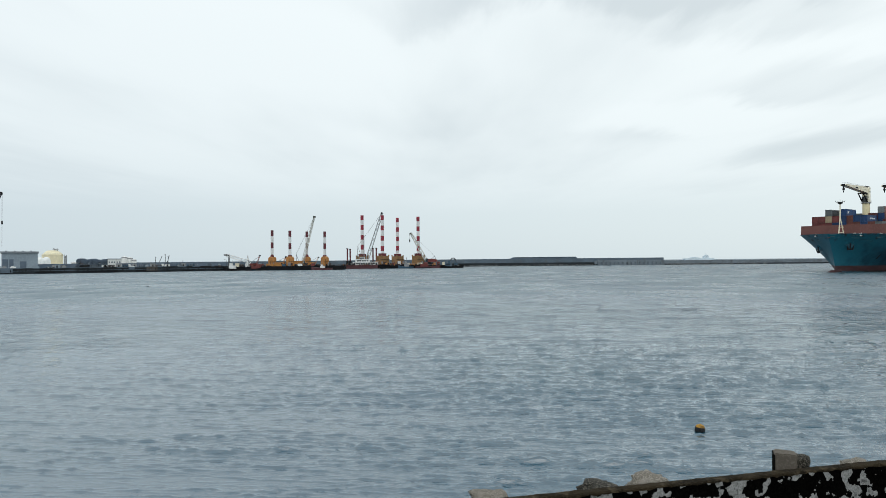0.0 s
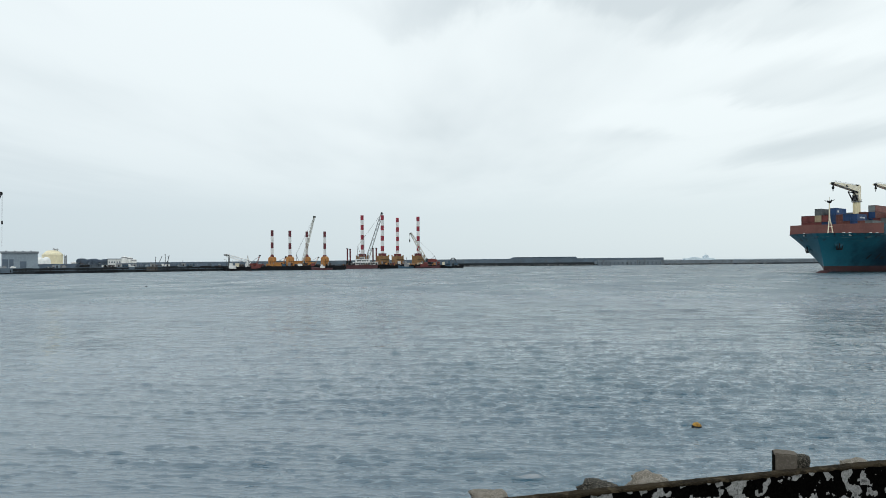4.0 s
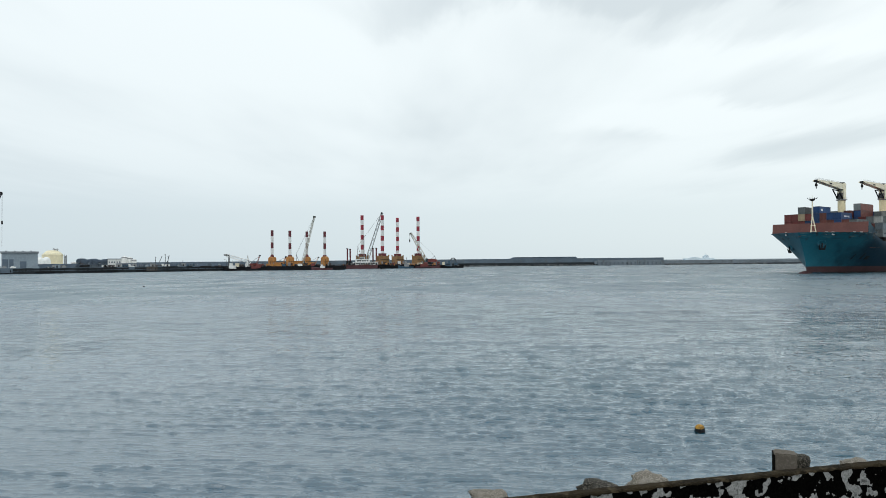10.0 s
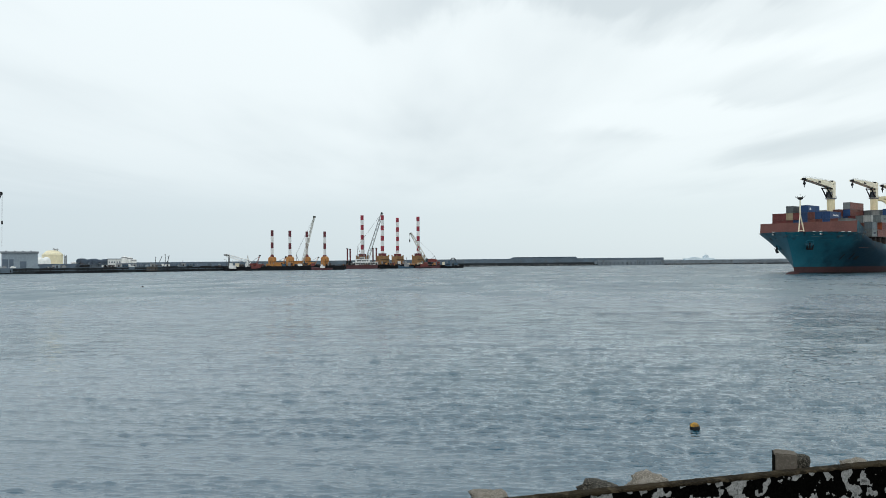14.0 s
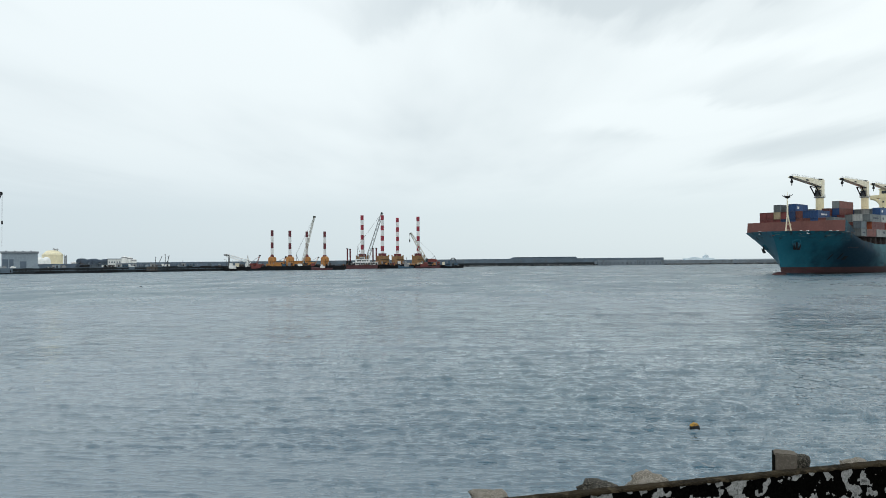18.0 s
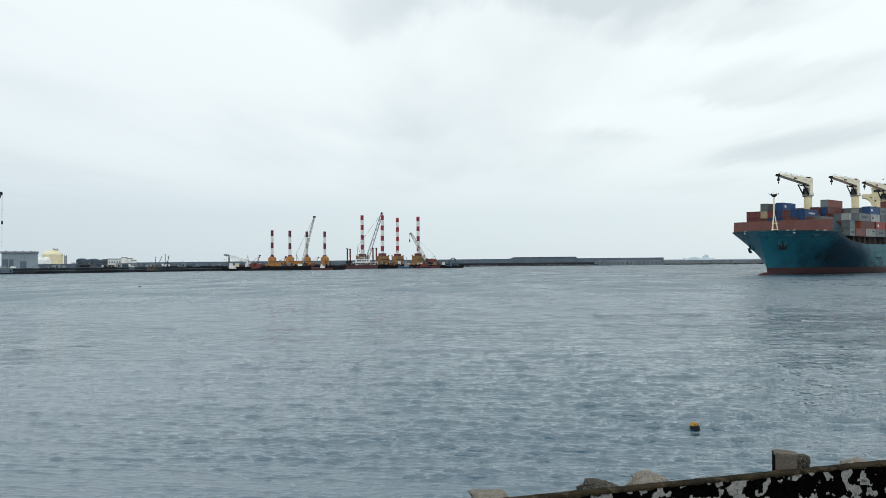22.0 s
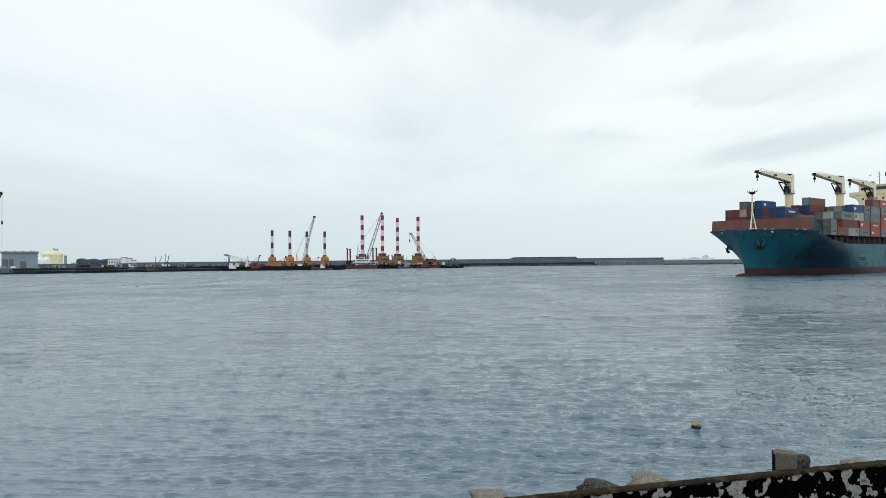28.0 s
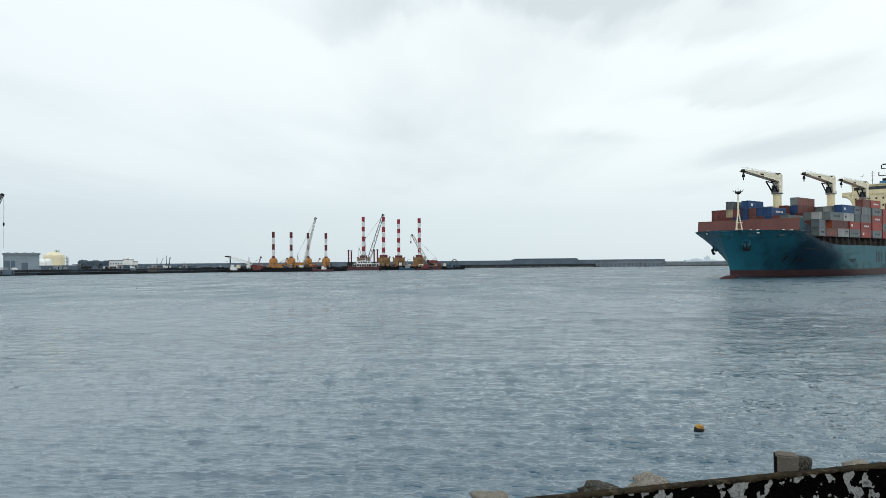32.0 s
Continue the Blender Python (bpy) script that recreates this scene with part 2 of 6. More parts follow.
def prism(bm, outline, y0, y1):
    """An outline of (x, z) points, drawn out from y0 to y1."""
    a = [bm.verts.new((x, y0, z)) for x, z in outline]
    b = [bm.verts.new((x, y1, z)) for x, z in outline]
    n = len(outline)
    for i in range(n):
        bm.faces.new((a[i], a[(i + 1) % n], b[(i + 1) % n], b[i]))
    bm.faces.new(a[::-1])
    bm.faces.new(b)
    bmesh.ops.recalc_face_normals(bm, faces=bm.faces)


def slab(bm, outline, z0, z1):
    """An outline of (x, y) points, drawn up from z0 to z1."""
    a = [bm.verts.new((x, y, z0)) for x, y in outline]
    b = [bm.verts.new((x, y, z1)) for x, y in outline]
    n = len(outline)
    for i in range(n):
        bm.faces.new((a[i], a[(i + 1) % n], b[(i + 1) % n], b[i]))
    bm.faces.new(a[::-1])
    bm.faces.new(b)
    bmesh.ops.recalc_face_normals(bm, faces=bm.faces)


def turned(bm, rings, n=32, cx=0.0, cy=0.0):
    """A turned body from (radius, z) rings."""
    rows = []
    for r, z in rings:
        if r < 1e-4:
            rows.append([bm.verts.new((cx, cy, z))] * n)
        else:
            rows.append([bm.verts.new((cx + r * math.cos(i * math.tau / n), cy + r * math.sin(i * math.tau / n), z)) for i in range(n)])
    for a, b in zip(rows, rows[1:]):
        for i in range(n):
            vs = []
            for v in (a[i], a[(i + 1) % n], b[(i + 1) % n], b[i]):
                if v not in vs:
                    vs.append(v)
            if len(vs) > 2:
                bm.faces.new(vs).smooth = True


def lattice(bm, a, b, w0, w1, bays, r):
    """A four-chord lattice boom from a to b."""
    a, b = Vector(a), Vector(b)
    q = (b - a).to_track_quat("Z", "Y")
    rows = []
    for i in range(bays + 1):
        t = i / bays
        w = w0 + (w1 - w0) * t
        if i == 0:
            w = w0 * 0.5
        rows.append([a + (b - a) * t + q @ Vector((sx * w / 2, sy * w / 2, 0)) for sx, sy in ((-1, -1), (1, -1), (1, 1), (-1, 1))])
    for i in range(bays):
        for k in range(4):
            rod(bm, rows[i][k], rows[i + 1][k], r, n=4)
            rod(bm, rows[i][k], rows[i + 1][(k + 1) % 4], r * 0.55, n=3)


def part(name, bm, material, parent=None, label="", at=None):
    me = bpy.data.meshes.new(name)
    bm.to_mesh(me)
    bm.free()
    me.materials.append(material)
    ob = new(name, me)
    if parent is not None:
        ob.parent = parent
    if at is not None:
        ob.matrix_basis = at
    if label:
        ob["label"] = label
    return ob


def thing(name, m, label, category, group=""):
    ob = new(name)
    ob.empty_display_size = 0.5
    ob.matrix_basis = m
    return tagged(ob, label, category, group)


def one(name, mat, fn, parent, label="", at=None):
    """One part, drawn by fn(bm)."""
    bm = bm_new()
    fn(bm)
    return part(name, bm, mat, parent, label, at)


# ---------------- water ----------------
def water_material():
    m, nt, p = nodes_of("harbour_water")
    v = coords(nt)

    def maths(op, a, b):
        n = nt.nodes.new("ShaderNodeMath")
        n.operation = op
        for i, q in ((0, a), (1, b)):
            if isinstance(q, float):
                n.inputs[i].default_value = q
            else:
                nt.links.new(q, n.inputs[i])
        return n.outputs[0]

    def span(socket, lo, hi, a, b):
        n = nt.nodes.new("ShaderNodeMapRange")
        for key, val in (("From Min", lo), ("From Max", hi), ("To Min", a), ("To Max", b)):
            n.inputs[key].default_value = val
        nt.links.new(socket, n.inputs["Value"])
        return n.outputs["Result"]

    big = noise_of(nt, v, 0.02, 3)
    nt.links.new(mixed(nt, ramp(nt, big, 0.35, 0.7), WATER_DEEP, WATER_GREEN), p.inputs["Base Color"])
    dist = nt.nodes.new("ShaderNodeVectorMath")
    dist.operation = "LENGTH"
    nt.links.new(v, dist.inputs[0])
    away = dist.outputs["Value"]
    p.inputs["IOR"].default_value = WATER_IOR
    # wind lanes: patches of stronger and weaker ripple
    lanes = span(noise_of(nt, coords(nt, (0.35, 1.0, 1.0)), 0.04, 9, 0.72), 0.3, 0.7, 0.35, 1.45)
    # the land to the west shelters its side of the harbour
    vs = nt.nodes.new("ShaderNodeSeparateXYZ")
    nt.links.new(v, vs.inputs[0])
    lee = span(maths("DIVIDE", vs.outputs["X"], away), -0.5, 0.3, 0.55, 1.1)
    amount = maths("MULTIPLY", lanes, lee)
    # a long smooth slick across the sheltered side
    across = maths("SUBTRACT", maths("SUBTRACT", vs.outputs["Y"], maths("MULTIPLY", vs.outputs["X"], 1.12)), 257.0)
    across = maths("ADD", across, maths("MULTIPLY", maths("SUBTRACT", noise_of(nt, v, 0.03, 4, 0.6), 0.5), 60.0))
    slick = maths("MULTIPLY", ramp(nt, maths("ABSOLUTE", across, 0.0), 8.0, 2.0), ramp(nt, vs.outputs["X"], -25.0, -55.0))
    slick = maths("MULTIPLY", slick, ramp(nt, noise_of(nt, v, 0.12, 5, 0.65), 0.35, 0.6))
    calm = maths("SUBTRACT", 1.0, maths("MULTIPLY", slick, 0.45))
    amount = maths("MULTIPLY", amount, calm)
    # cat's paws: gusts roughen the open water in ragged streaks
    paws = span(noise_of(nt, coords(nt, (1.5, 1.0, 1.0)), 0.05, 8, 0.75), 0.36, 0.64, 0.35, 1.55)
    nt.links.new(maths("MULTIPLY", maths("MULTIPLY", span(away, 42.0, 135.0, *WATER_ROUGH), paws), calm), p.inputs["Roughness"])
    # chop from long to short: size, stretch, relief, and how far off it takes over from the modelled waves
    normal = None
    for scale, stretch, detail, relief, near, far, least in WATER_CHOP:
        h = span(noise_of(nt, coords(nt, stretch), scale, detail, 0.6), 0.48, 0.98, 0.0, 0.5)
        b = node(nt, "ShaderNodeBump", Distance=relief)
        nt.links.new(maths("MULTIPLY", amount, span(away, near, far, least, 1.0)), b.inputs["Strength"])
        nt.links.new(h, b.inputs["Height"])
        if normal:
            nt.links.new(normal, b.inputs["Normal"])
        normal = b.outputs["Normal"]
    nt.links.new(normal, p.inputs["Normal"])
    return m


WATER_DEEP, WATER_GREEN = (0.007, 0.066, 0.110), (0.008, 0.076, 0.108)
WATER_IOR = 2.5
WATER_ROUGH = (0.02, 0.36)
WATER_CHOP = ((0.03, (4.0, 1.0, 1.0), 4, 20.0, 200.0, 420.0, 0.0), (0.10, (2.2, 1.0, 1.0), 4, 6.5, 90.0, 220.0, 0.0), (0.36, (0.8, 1.0, 1.0), 3, 2.3, 32.0, 95.0, 0.0),
              (1.1, (0.4, 1.0, 1.0), 4, 0.75, 22.0, 60.0, 0.0), (5.0, (0.4, 1.0, 1.0), 4, 0.15, 12.0, 45.0, 0.35))
SWELL = []
WAVES = ((14, 4.5, 2.4, 0.22, 0.008), (26, 1.0, 2.6, 0.17, 0.027), (70, 0.17, 3.0, 0.15, 0.033), (60, 0.11, 2.0, 0.30, 0.0080))
CREST_FROM, CREST_SOFT = 0.42, 0.24


def water_at(t):
    """Where the water sheet has drifted to."""
    return 1.5 - 3.0 * t / 32, -3.0 - 10.0 * t / 32


def swell_height(x, y, t):
    """Height of the longer waves at a place."""
    ox, oy = water_at(t)
    q = [(a, kx * (x - ox) + ky * (y - oy) + ph) for a, kx, ky, ph in SWELL]
    return sum(a * math.sin(p - 0.45 * math.sin(p)) for a, p in q)


def make_water():
    """One sheet to the horizon: a fan of fine rows ahead of the shore, coarse elsewhere, with wind waves in its near part."""
    rs = [12.0]
    while rs[-1] < 420:
        rs.append(rs[-1] + max(0.042, 0.30 * rs[-1] ** 2 / 6440))
    while rs[-1] < 4900:
        rs.append(rs[-1] * 1.12)
    rs = np.array(rs)
    half, nc = radians(38), 1080
    th = np.linspace(-half, half, nc)
    R, T = np.meshgrid(rs, th, indexing="ij")
    X, Y = R * np.sin(T), R * np.cos(T)
    rng = np.random.default_rng(5)
    gap = np.maximum(np.gradient(rs)[:, None], R * (th[1] - th[0]))
    fade = np.clip((half - np.abs(T)) / 0.05, 0, 1)
    # long swell, chop, wavelets and ripples: number, shortest wave, longest over shortest, spread, height of a crest
    Z, groups = np.zeros_like(X), np.zeros_like(X)
    for kind_, (count, short, ratio, spread, tall) in enumerate(WAVES):
        field = np.zeros_like(X)
        for i in range(count):
            lam = short * ratio ** rng.random()
            ang = radians(-97) + rng.normal() * spread
            k = math.tau / lam
            ph = rng.random() * math.tau
            q = k * (X * math.cos(ang) + Y * math.sin(ang)) + ph
            field += np.clip(lam / gap / 2.0 - 1.0, 0, 1) * np.sin(q - 0.45 * np.sin(q)) * math.sqrt(2 / count)
            if kind_ == 0:
                SWELL.append((tall * math.sqrt(2 / count), k * math.cos(ang), k * math.sin(ang), ph))
        if kind_ == 0:
            Z += tall * field
        else:
            # short crests stand up from flatter water, and steeply on their lee side
            crest = CREST_SOFT * np.log1p(np.exp((field - CREST_FROM) / CREST_SOFT))
            Z += tall * crest * np.clip(0.75 + 0.35 * groups, 0.25, 1.8)
        groups = 0.6 * groups + np.clip(field, -1.5, 2.5)
    Z *= fade * np.clip(0.92 + 0.8 * np.sin(T), 0.45, 1.1)
    n_r = len(rs)
    co = np.stack([X, Y, Z], -1).reshape(-1, 3)
    idx = np.arange(n_r * nc).reshape(n_r, nc)
    quads = np.stack([idx[:-1, :-1], idx[:-1, 1:], idx[1:, 1:], idx[1:, :-1]], -1).reshape(-1, 4)[:, ::-1]
    # the rest of the circle, and the middle
    rs2 = np.concatenate([[0.05], rs[::60], [rs[-1]]])
    th2 = np.linspace(half, math.tau - half, 60)
    R2, T2 = np.meshgrid(rs2, th2, indexing="ij")
    co2 = np.stack([R2 * np.sin(T2), R2 * np.cos(T2), R2 * 0], -1).reshape(-1, 3)
    id2 = np.arange(len(co2)).reshape(len(rs2), 60) + len(co)
    q2 = np.stack([id2[:-1, :-1], id2[:-1, 1:], id2[1:, 1:], id2[1:, :-1]], -1).reshape(-1, 4)[:, ::-1]
    th3 = np.linspace(-half, half, 12)
    co3 = np.concatenate([np.stack([r * np.sin(th3), r * np.cos(th3), 0 * th3], -1) for r in (0.05, 12.0)])
    id3 = np.arange(24).reshape(2, 12) + len(co) + len(co2)
    q3 = np.stack([id3[:-1, :-1], id3[:-1, 1:], id3[1:, 1:], id3[1:, :-1]], -1).reshape(-1, 4)[:, ::-1]
    co = np.concatenate([co, co2, co3]).astype(np.float32)
    q = np.concatenate([quads, q2, q3]).astype(np.int32)
    me = bpy.data.meshes.new("water")
    me.vertices.add(len(co))
    me.vertices.foreach_set("co", co.ravel())
    me.loops.add(q.size)
    me.loops.foreach_set("vertex_index", q.ravel())
    me.polygons.add(len(q))
    me.polygons.foreach_set("loop_start", np.arange(0, q.size, 4, dtype=np.int32))
    me.polygons.foreach_set("loop_total", np.full(len(q), 4, dtype=np.int32))
    me.polygons.foreach_set("use_smooth", np.ones(len(q), dtype=bool))
    me.update(calc_edges=True)
    me.materials.append(water_material())
    return tagged(new("water", me), "grey-green harbour water ruffled by small wind waves", "water", kind="structure")


water = make_water()


# ---------------- cloud layer ----------------
def cloud_material():
    m = bpy.data.materials.new("grey_cloud")
    m.use_nodes = True
    nt = m.node_tree
    nt.nodes.clear()
    out = nt.nodes.new("ShaderNodeOutputMaterial")
    v = coords(nt)
    soft_v = coords(nt, (1.0, 0.27, 1.0))
    warp = node(nt, "ShaderNodeTexNoise", Scale=0.0035, Detail=3.0, Roughness=0.5)
    nt.links.new(soft_v, warp.inputs["Vector"])
    wv = nt.nodes.new("ShaderNodeVectorMath")
    wv.operation = "MULTIPLY_ADD"
    nt.links.new(warp.outputs["Color"], wv.inputs[0])
    wv.inputs[1].default_value = (170, 520, 0)
    nt.links.new(v, wv.inputs[2])
    fray = node(nt, "ShaderNodeTexNoise", Scale=0.014, Detail=4.0, Roughness=0.55)
    nt.links.new(soft_v, fray.inputs["Vector"])
    fv = nt.nodes.new("ShaderNodeVectorMath")
    fv.operation = "MULTIPLY_ADD"
    nt.links.new(fray.outputs["Color"], fv.inputs[0])
    fv.inputs[1].default_value = (70, 220, 0)
    nt.links.new(wv.outputs[0], fv.inputs[2])
    bent = fv.outputs[0]

    def mass(cx, cy, rx, ry, weight, soft=0.15):
        """One bank of cloud (weight above 0) or one bright gap (below 0), by its middle and half widths."""
        sub = nt.nodes.new("ShaderNodeVectorMath")
        sub.operation = "SUBTRACT"
        nt.links.new(bent, sub.inputs[0])
        sub.inputs[1].default_value = (cx + 120, cy + 370, 300)
        div = nt.nodes.new("ShaderNodeVectorMath")
        div.operation = "MULTIPLY"
        nt.links.new(sub.outputs[0], div.inputs[0])
        div.inputs[1].default_value = (1 / rx, 1 / ry, 0)
        ln = nt.nodes.new("ShaderNodeVectorMath")
        ln.operation = "LENGTH"
        nt.links.new(div.outputs[0], ln.inputs[0])
        mul = nt.nodes.new("ShaderNodeMath")
        mul.operation = "MULTIPLY"
        mul.inputs[1].default_value = weight
        nt.links.new(ramp(nt, ln.outputs["Value"], 1.15, soft), mul.inputs[0])
        return mul.outputs[0]

    def plus(a, b, k=1.0):
        n = nt.nodes.new("ShaderNodeMath")
        n.operation = "MULTIPLY_ADD"
        nt.links.new(b, n.inputs[0])
        n.inputs[1].default_value = k
        nt.links.new(a, n.inputs[2])
        return n.outputs[0]

    n1 = noise_of(nt, coords(nt, (1.0, 0.3, 1.0)), 0.0024, 4, 0.5)
    n2 = noise_of(nt, coords(nt, (1.0, 0.25, 1.0)), 0.0085, 4, 0.5)
    t = plus(ramp(nt, n1, 0.1, 0.9), ramp(nt, n2, 0.1, 0.9), 0.2)
    for bank in ((140, 700, 320, 110, 1.0, 0.3), (330, 805, 240, 120, 0.55, 0.3), (563, 1100, 190, 200, 0.55, 0.3), (929, 1690, 220, 400, 0.85, 0.3), (475, 1345, 240, 190, -0.55, 0.3),
                 (-357, 870, 330, 210, -0.35, 0.3), (389, 1500, 170, 140, 0.15, 0.3), (1150, 2530, 240, 500, 0.45, 0.3), (-60, 1300, 300, 260, 0.2, 0.3)):
        t = plus(t, mass(*bank))
    shade = ramp(nt, t, 0.25, 1.75)
    col = mixed(nt, shade, (0.885, 0.955, 0.975), (0.50, 0.575, 0.62))
    em = nt.nodes.new("ShaderNodeEmission")
    nt.links.new(col, em.inputs["Color"])
    # the layer glows less overhead, out of view, to darken near wave faces
    tz = nt.nodes.new("ShaderNodeTexCoord")
    lz = nt.nodes.new("ShaderNodeVectorMath")
    lz.operation = "LENGTH"
    nt.links.new(tz.outputs["Object"], lz.inputs[0])
    up = nt.nodes.new("ShaderNodeMath")
    up.operation = "MULTIPLY_ADD"
    nt.links.new(ramp(nt, lz.outputs["Value"], 470, 330), up.inputs[0])
    up.inputs[1].default_value = -0.25
    up.inputs[2].default_value = 1.05
    nt.links.new(up.outputs[0], em.inputs["Strength"])
    tr = nt.nodes.new("ShaderNodeBsdfTransparent")
    # the layer thins out far away
    tc = nt.nodes.new("ShaderNodeTexCoord")
    ln = nt.nodes.new("ShaderNodeVectorMath")
    ln.operation = "LENGTH"
    nt.links.new(tc.outputs["Object"], ln.inputs[0])
    far = ramp(nt, ln.outputs["Value"], 4200, 900)
    dens = nt.nodes.new("ShaderNodeMath")
    dens.operation = "MULTIPLY"
    dens.inputs[1].default_value = 0.6
    nt.links.new(far, dens.inputs[0])
    mx = nt.nodes.new("ShaderNodeMixShader")
    nt.links.new(dens.outputs[0], mx.inputs[0])
    nt.links.new(tr.outputs[0], mx.inputs[1])
    nt.links.new(em.outputs[0], mx.inputs[2])
    nt.links.new(mx.outputs[0], out.inputs["Surface"])
    return m


bm = bm_new()
turned(bm, [(0.0, 300), (1500, 300), (3000, 300), (4600, 300)], 48)
clouds = part("backdrop", bm, cloud_material())
tagged(clouds, "low grey overcast cloud layer with paler gaps", "cloud layer", kind="structure")


# ---------------- near shore ----------------
def paint_wall_material():
    """Concrete with flaking white paint over a black tarry coat."""
    m, nt, p = nodes_of("black_and_white_flaked_wall")
    v = coords(nt)
    warp = node(nt, "ShaderNodeTexNoise", Scale=5.0, Detail=3.0)
    nt.links.new(v, warp.inputs["Vector"])
    add = nt.nodes.new("ShaderNodeVectorMath")
    add.operation = "MULTIPLY_ADD"
    nt.links.new(warp.outputs["Color"], add.inputs[0])
    add.inputs[1].default_value = (0.06, 0.05, 0.07)
    nt.links.new(v, add.inputs[2])
    n1 = noise_of(nt, add.outputs[0], 6.6, 3.2, 0.45)
    n2 = noise_of(nt, v, 40, 4)
    n3 = noise_of(nt, v, 17, 4, 0.6)
    msk = ramp(nt, n1, 0.556, 0.568)
    p.inputs["Specular IOR Level"].default_value = 0.0
    black = mixed(nt, ramp(nt, n2, 0.4, 0.75), (0.0012, 0.0012, 0.0012), (0.006, 0.006, 0.0052))
    white = mixed(nt, ramp(nt, n2, 0.3, 0.7), (0.20, 0.205, 0.20), (0.36, 0.365, 0.36))
    white = mixed(nt, ramp(nt, n3, 0.52, 0.68), white, (0.10, 0.102, 0.10))
    nt.links.new(mixed(nt, msk, black, white), p.inputs["Base Color"])
    p.inputs["Roughness"].default_value = 0.85
    h = nt.nodes.new("ShaderNodeMath")
    h.operation = "MULTIPLY_ADD"
    h.inputs[1].default_value = 0.3
    nt.links.new(n2, h.inputs[0])
    nt.links.new(msk, h.inputs[2])
    b = node(nt, "ShaderNodeBump", Strength=0.6, Distance=0.012)
    nt.links.new(h.outputs[0], b.inputs["Height"])
    nt.links.new(b.outputs["Normal"], p.inputs["Normal"])
    return m


M["flaked"] = paint_wall_material()
M["cap"] = surface("mossy_cap_concrete", (0.034, 0.025, 0.013), 0.35, 0.95, spec=0.1, coarse=2.5, fine=34, bump=0.7, streak=(0.12, 0.095, 0.06), streak_amount=0.75, streak_scale=(5, 5, 9))


def pebble_stone(name, tones):
    """Old concrete lump full of pebbles: cells of differing tone, dark joints, rough relief."""
    m, nt, p = nodes_of(name)
    v = coords(nt)
    cells = node(nt, "ShaderNodeTexVoronoi", Scale=58.0)
    nt.links.new(v, cells.inputs["Vector"])
    sep = nt.nodes.new("ShaderNodeSeparateColor")
    nt.links.new(cells.outputs["Color"], sep.inputs[0])
    n1, n2 = noise_of(nt, v, 5, 4), noise_of(nt, v, 60, 4)
    col = mixed(nt, ramp(nt, sep.outputs[0], 0.2, 0.9), tones[0], tones[1])
    col = mixed(nt, ramp(nt, cells.outputs["Distance"], 0.35, 0.75), col, tones[2])
    col = mixed(nt, ramp(nt, n1, 0.45, 0.7), col, tones[3])
    nt.links.new(col, p.inputs["Base Color"])
    p.inputs["Roughness"].default_value = 0.95
    h = nt.nodes.new("ShaderNodeMath")
    h.operation = "MULTIPLY_ADD"
    h.inputs[1].default_value = -1.0
    nt.links.new(cells.outputs["Distance"], h.inputs[0])
    nt.links.new(n2, h.inputs[2])
    b = node(nt, "ShaderNodeBump", Strength=1.0, Distance=0.02)
    nt.links.new(h.outputs[0], b.inputs["Height"])
    nt.links.new(b.outputs["Normal"], p.inputs["Normal"])
    return m


M["stone"] = pebble_stone("pebbly_stone", ((0.27, 0.24, 0.195), (0.46, 0.42, 0.36), (0.17, 0.15, 0.12), (0.36, 0.32, 0.27)))
M["stone_dark"] = pebble_stone("weedy_stone", ((0.05, 0.045, 0.034), (0.19, 0.17, 0.135), (0.016, 0.015, 0.011), (0.03, 0.029, 0.02)))
M["side_black"] = surface("rough_black_facing", (0.006, 0.006, 0.005), 0.6, 0.95, coarse=9, fine=50, bump=0.6, spec=0.05)
M["stub"] = surface("old_concrete_post", (0.165, 0.145, 0.12), 0.75, 0.95, coarse=3, fine=26, bump=0.25, spec=0.1)

WALL_TOP = 3.0
WALL = pose(2.79, 7.90, 0, 0, 0, 13.2)  # x along the wall, y seawards; its seaward top edge is the line y = 0


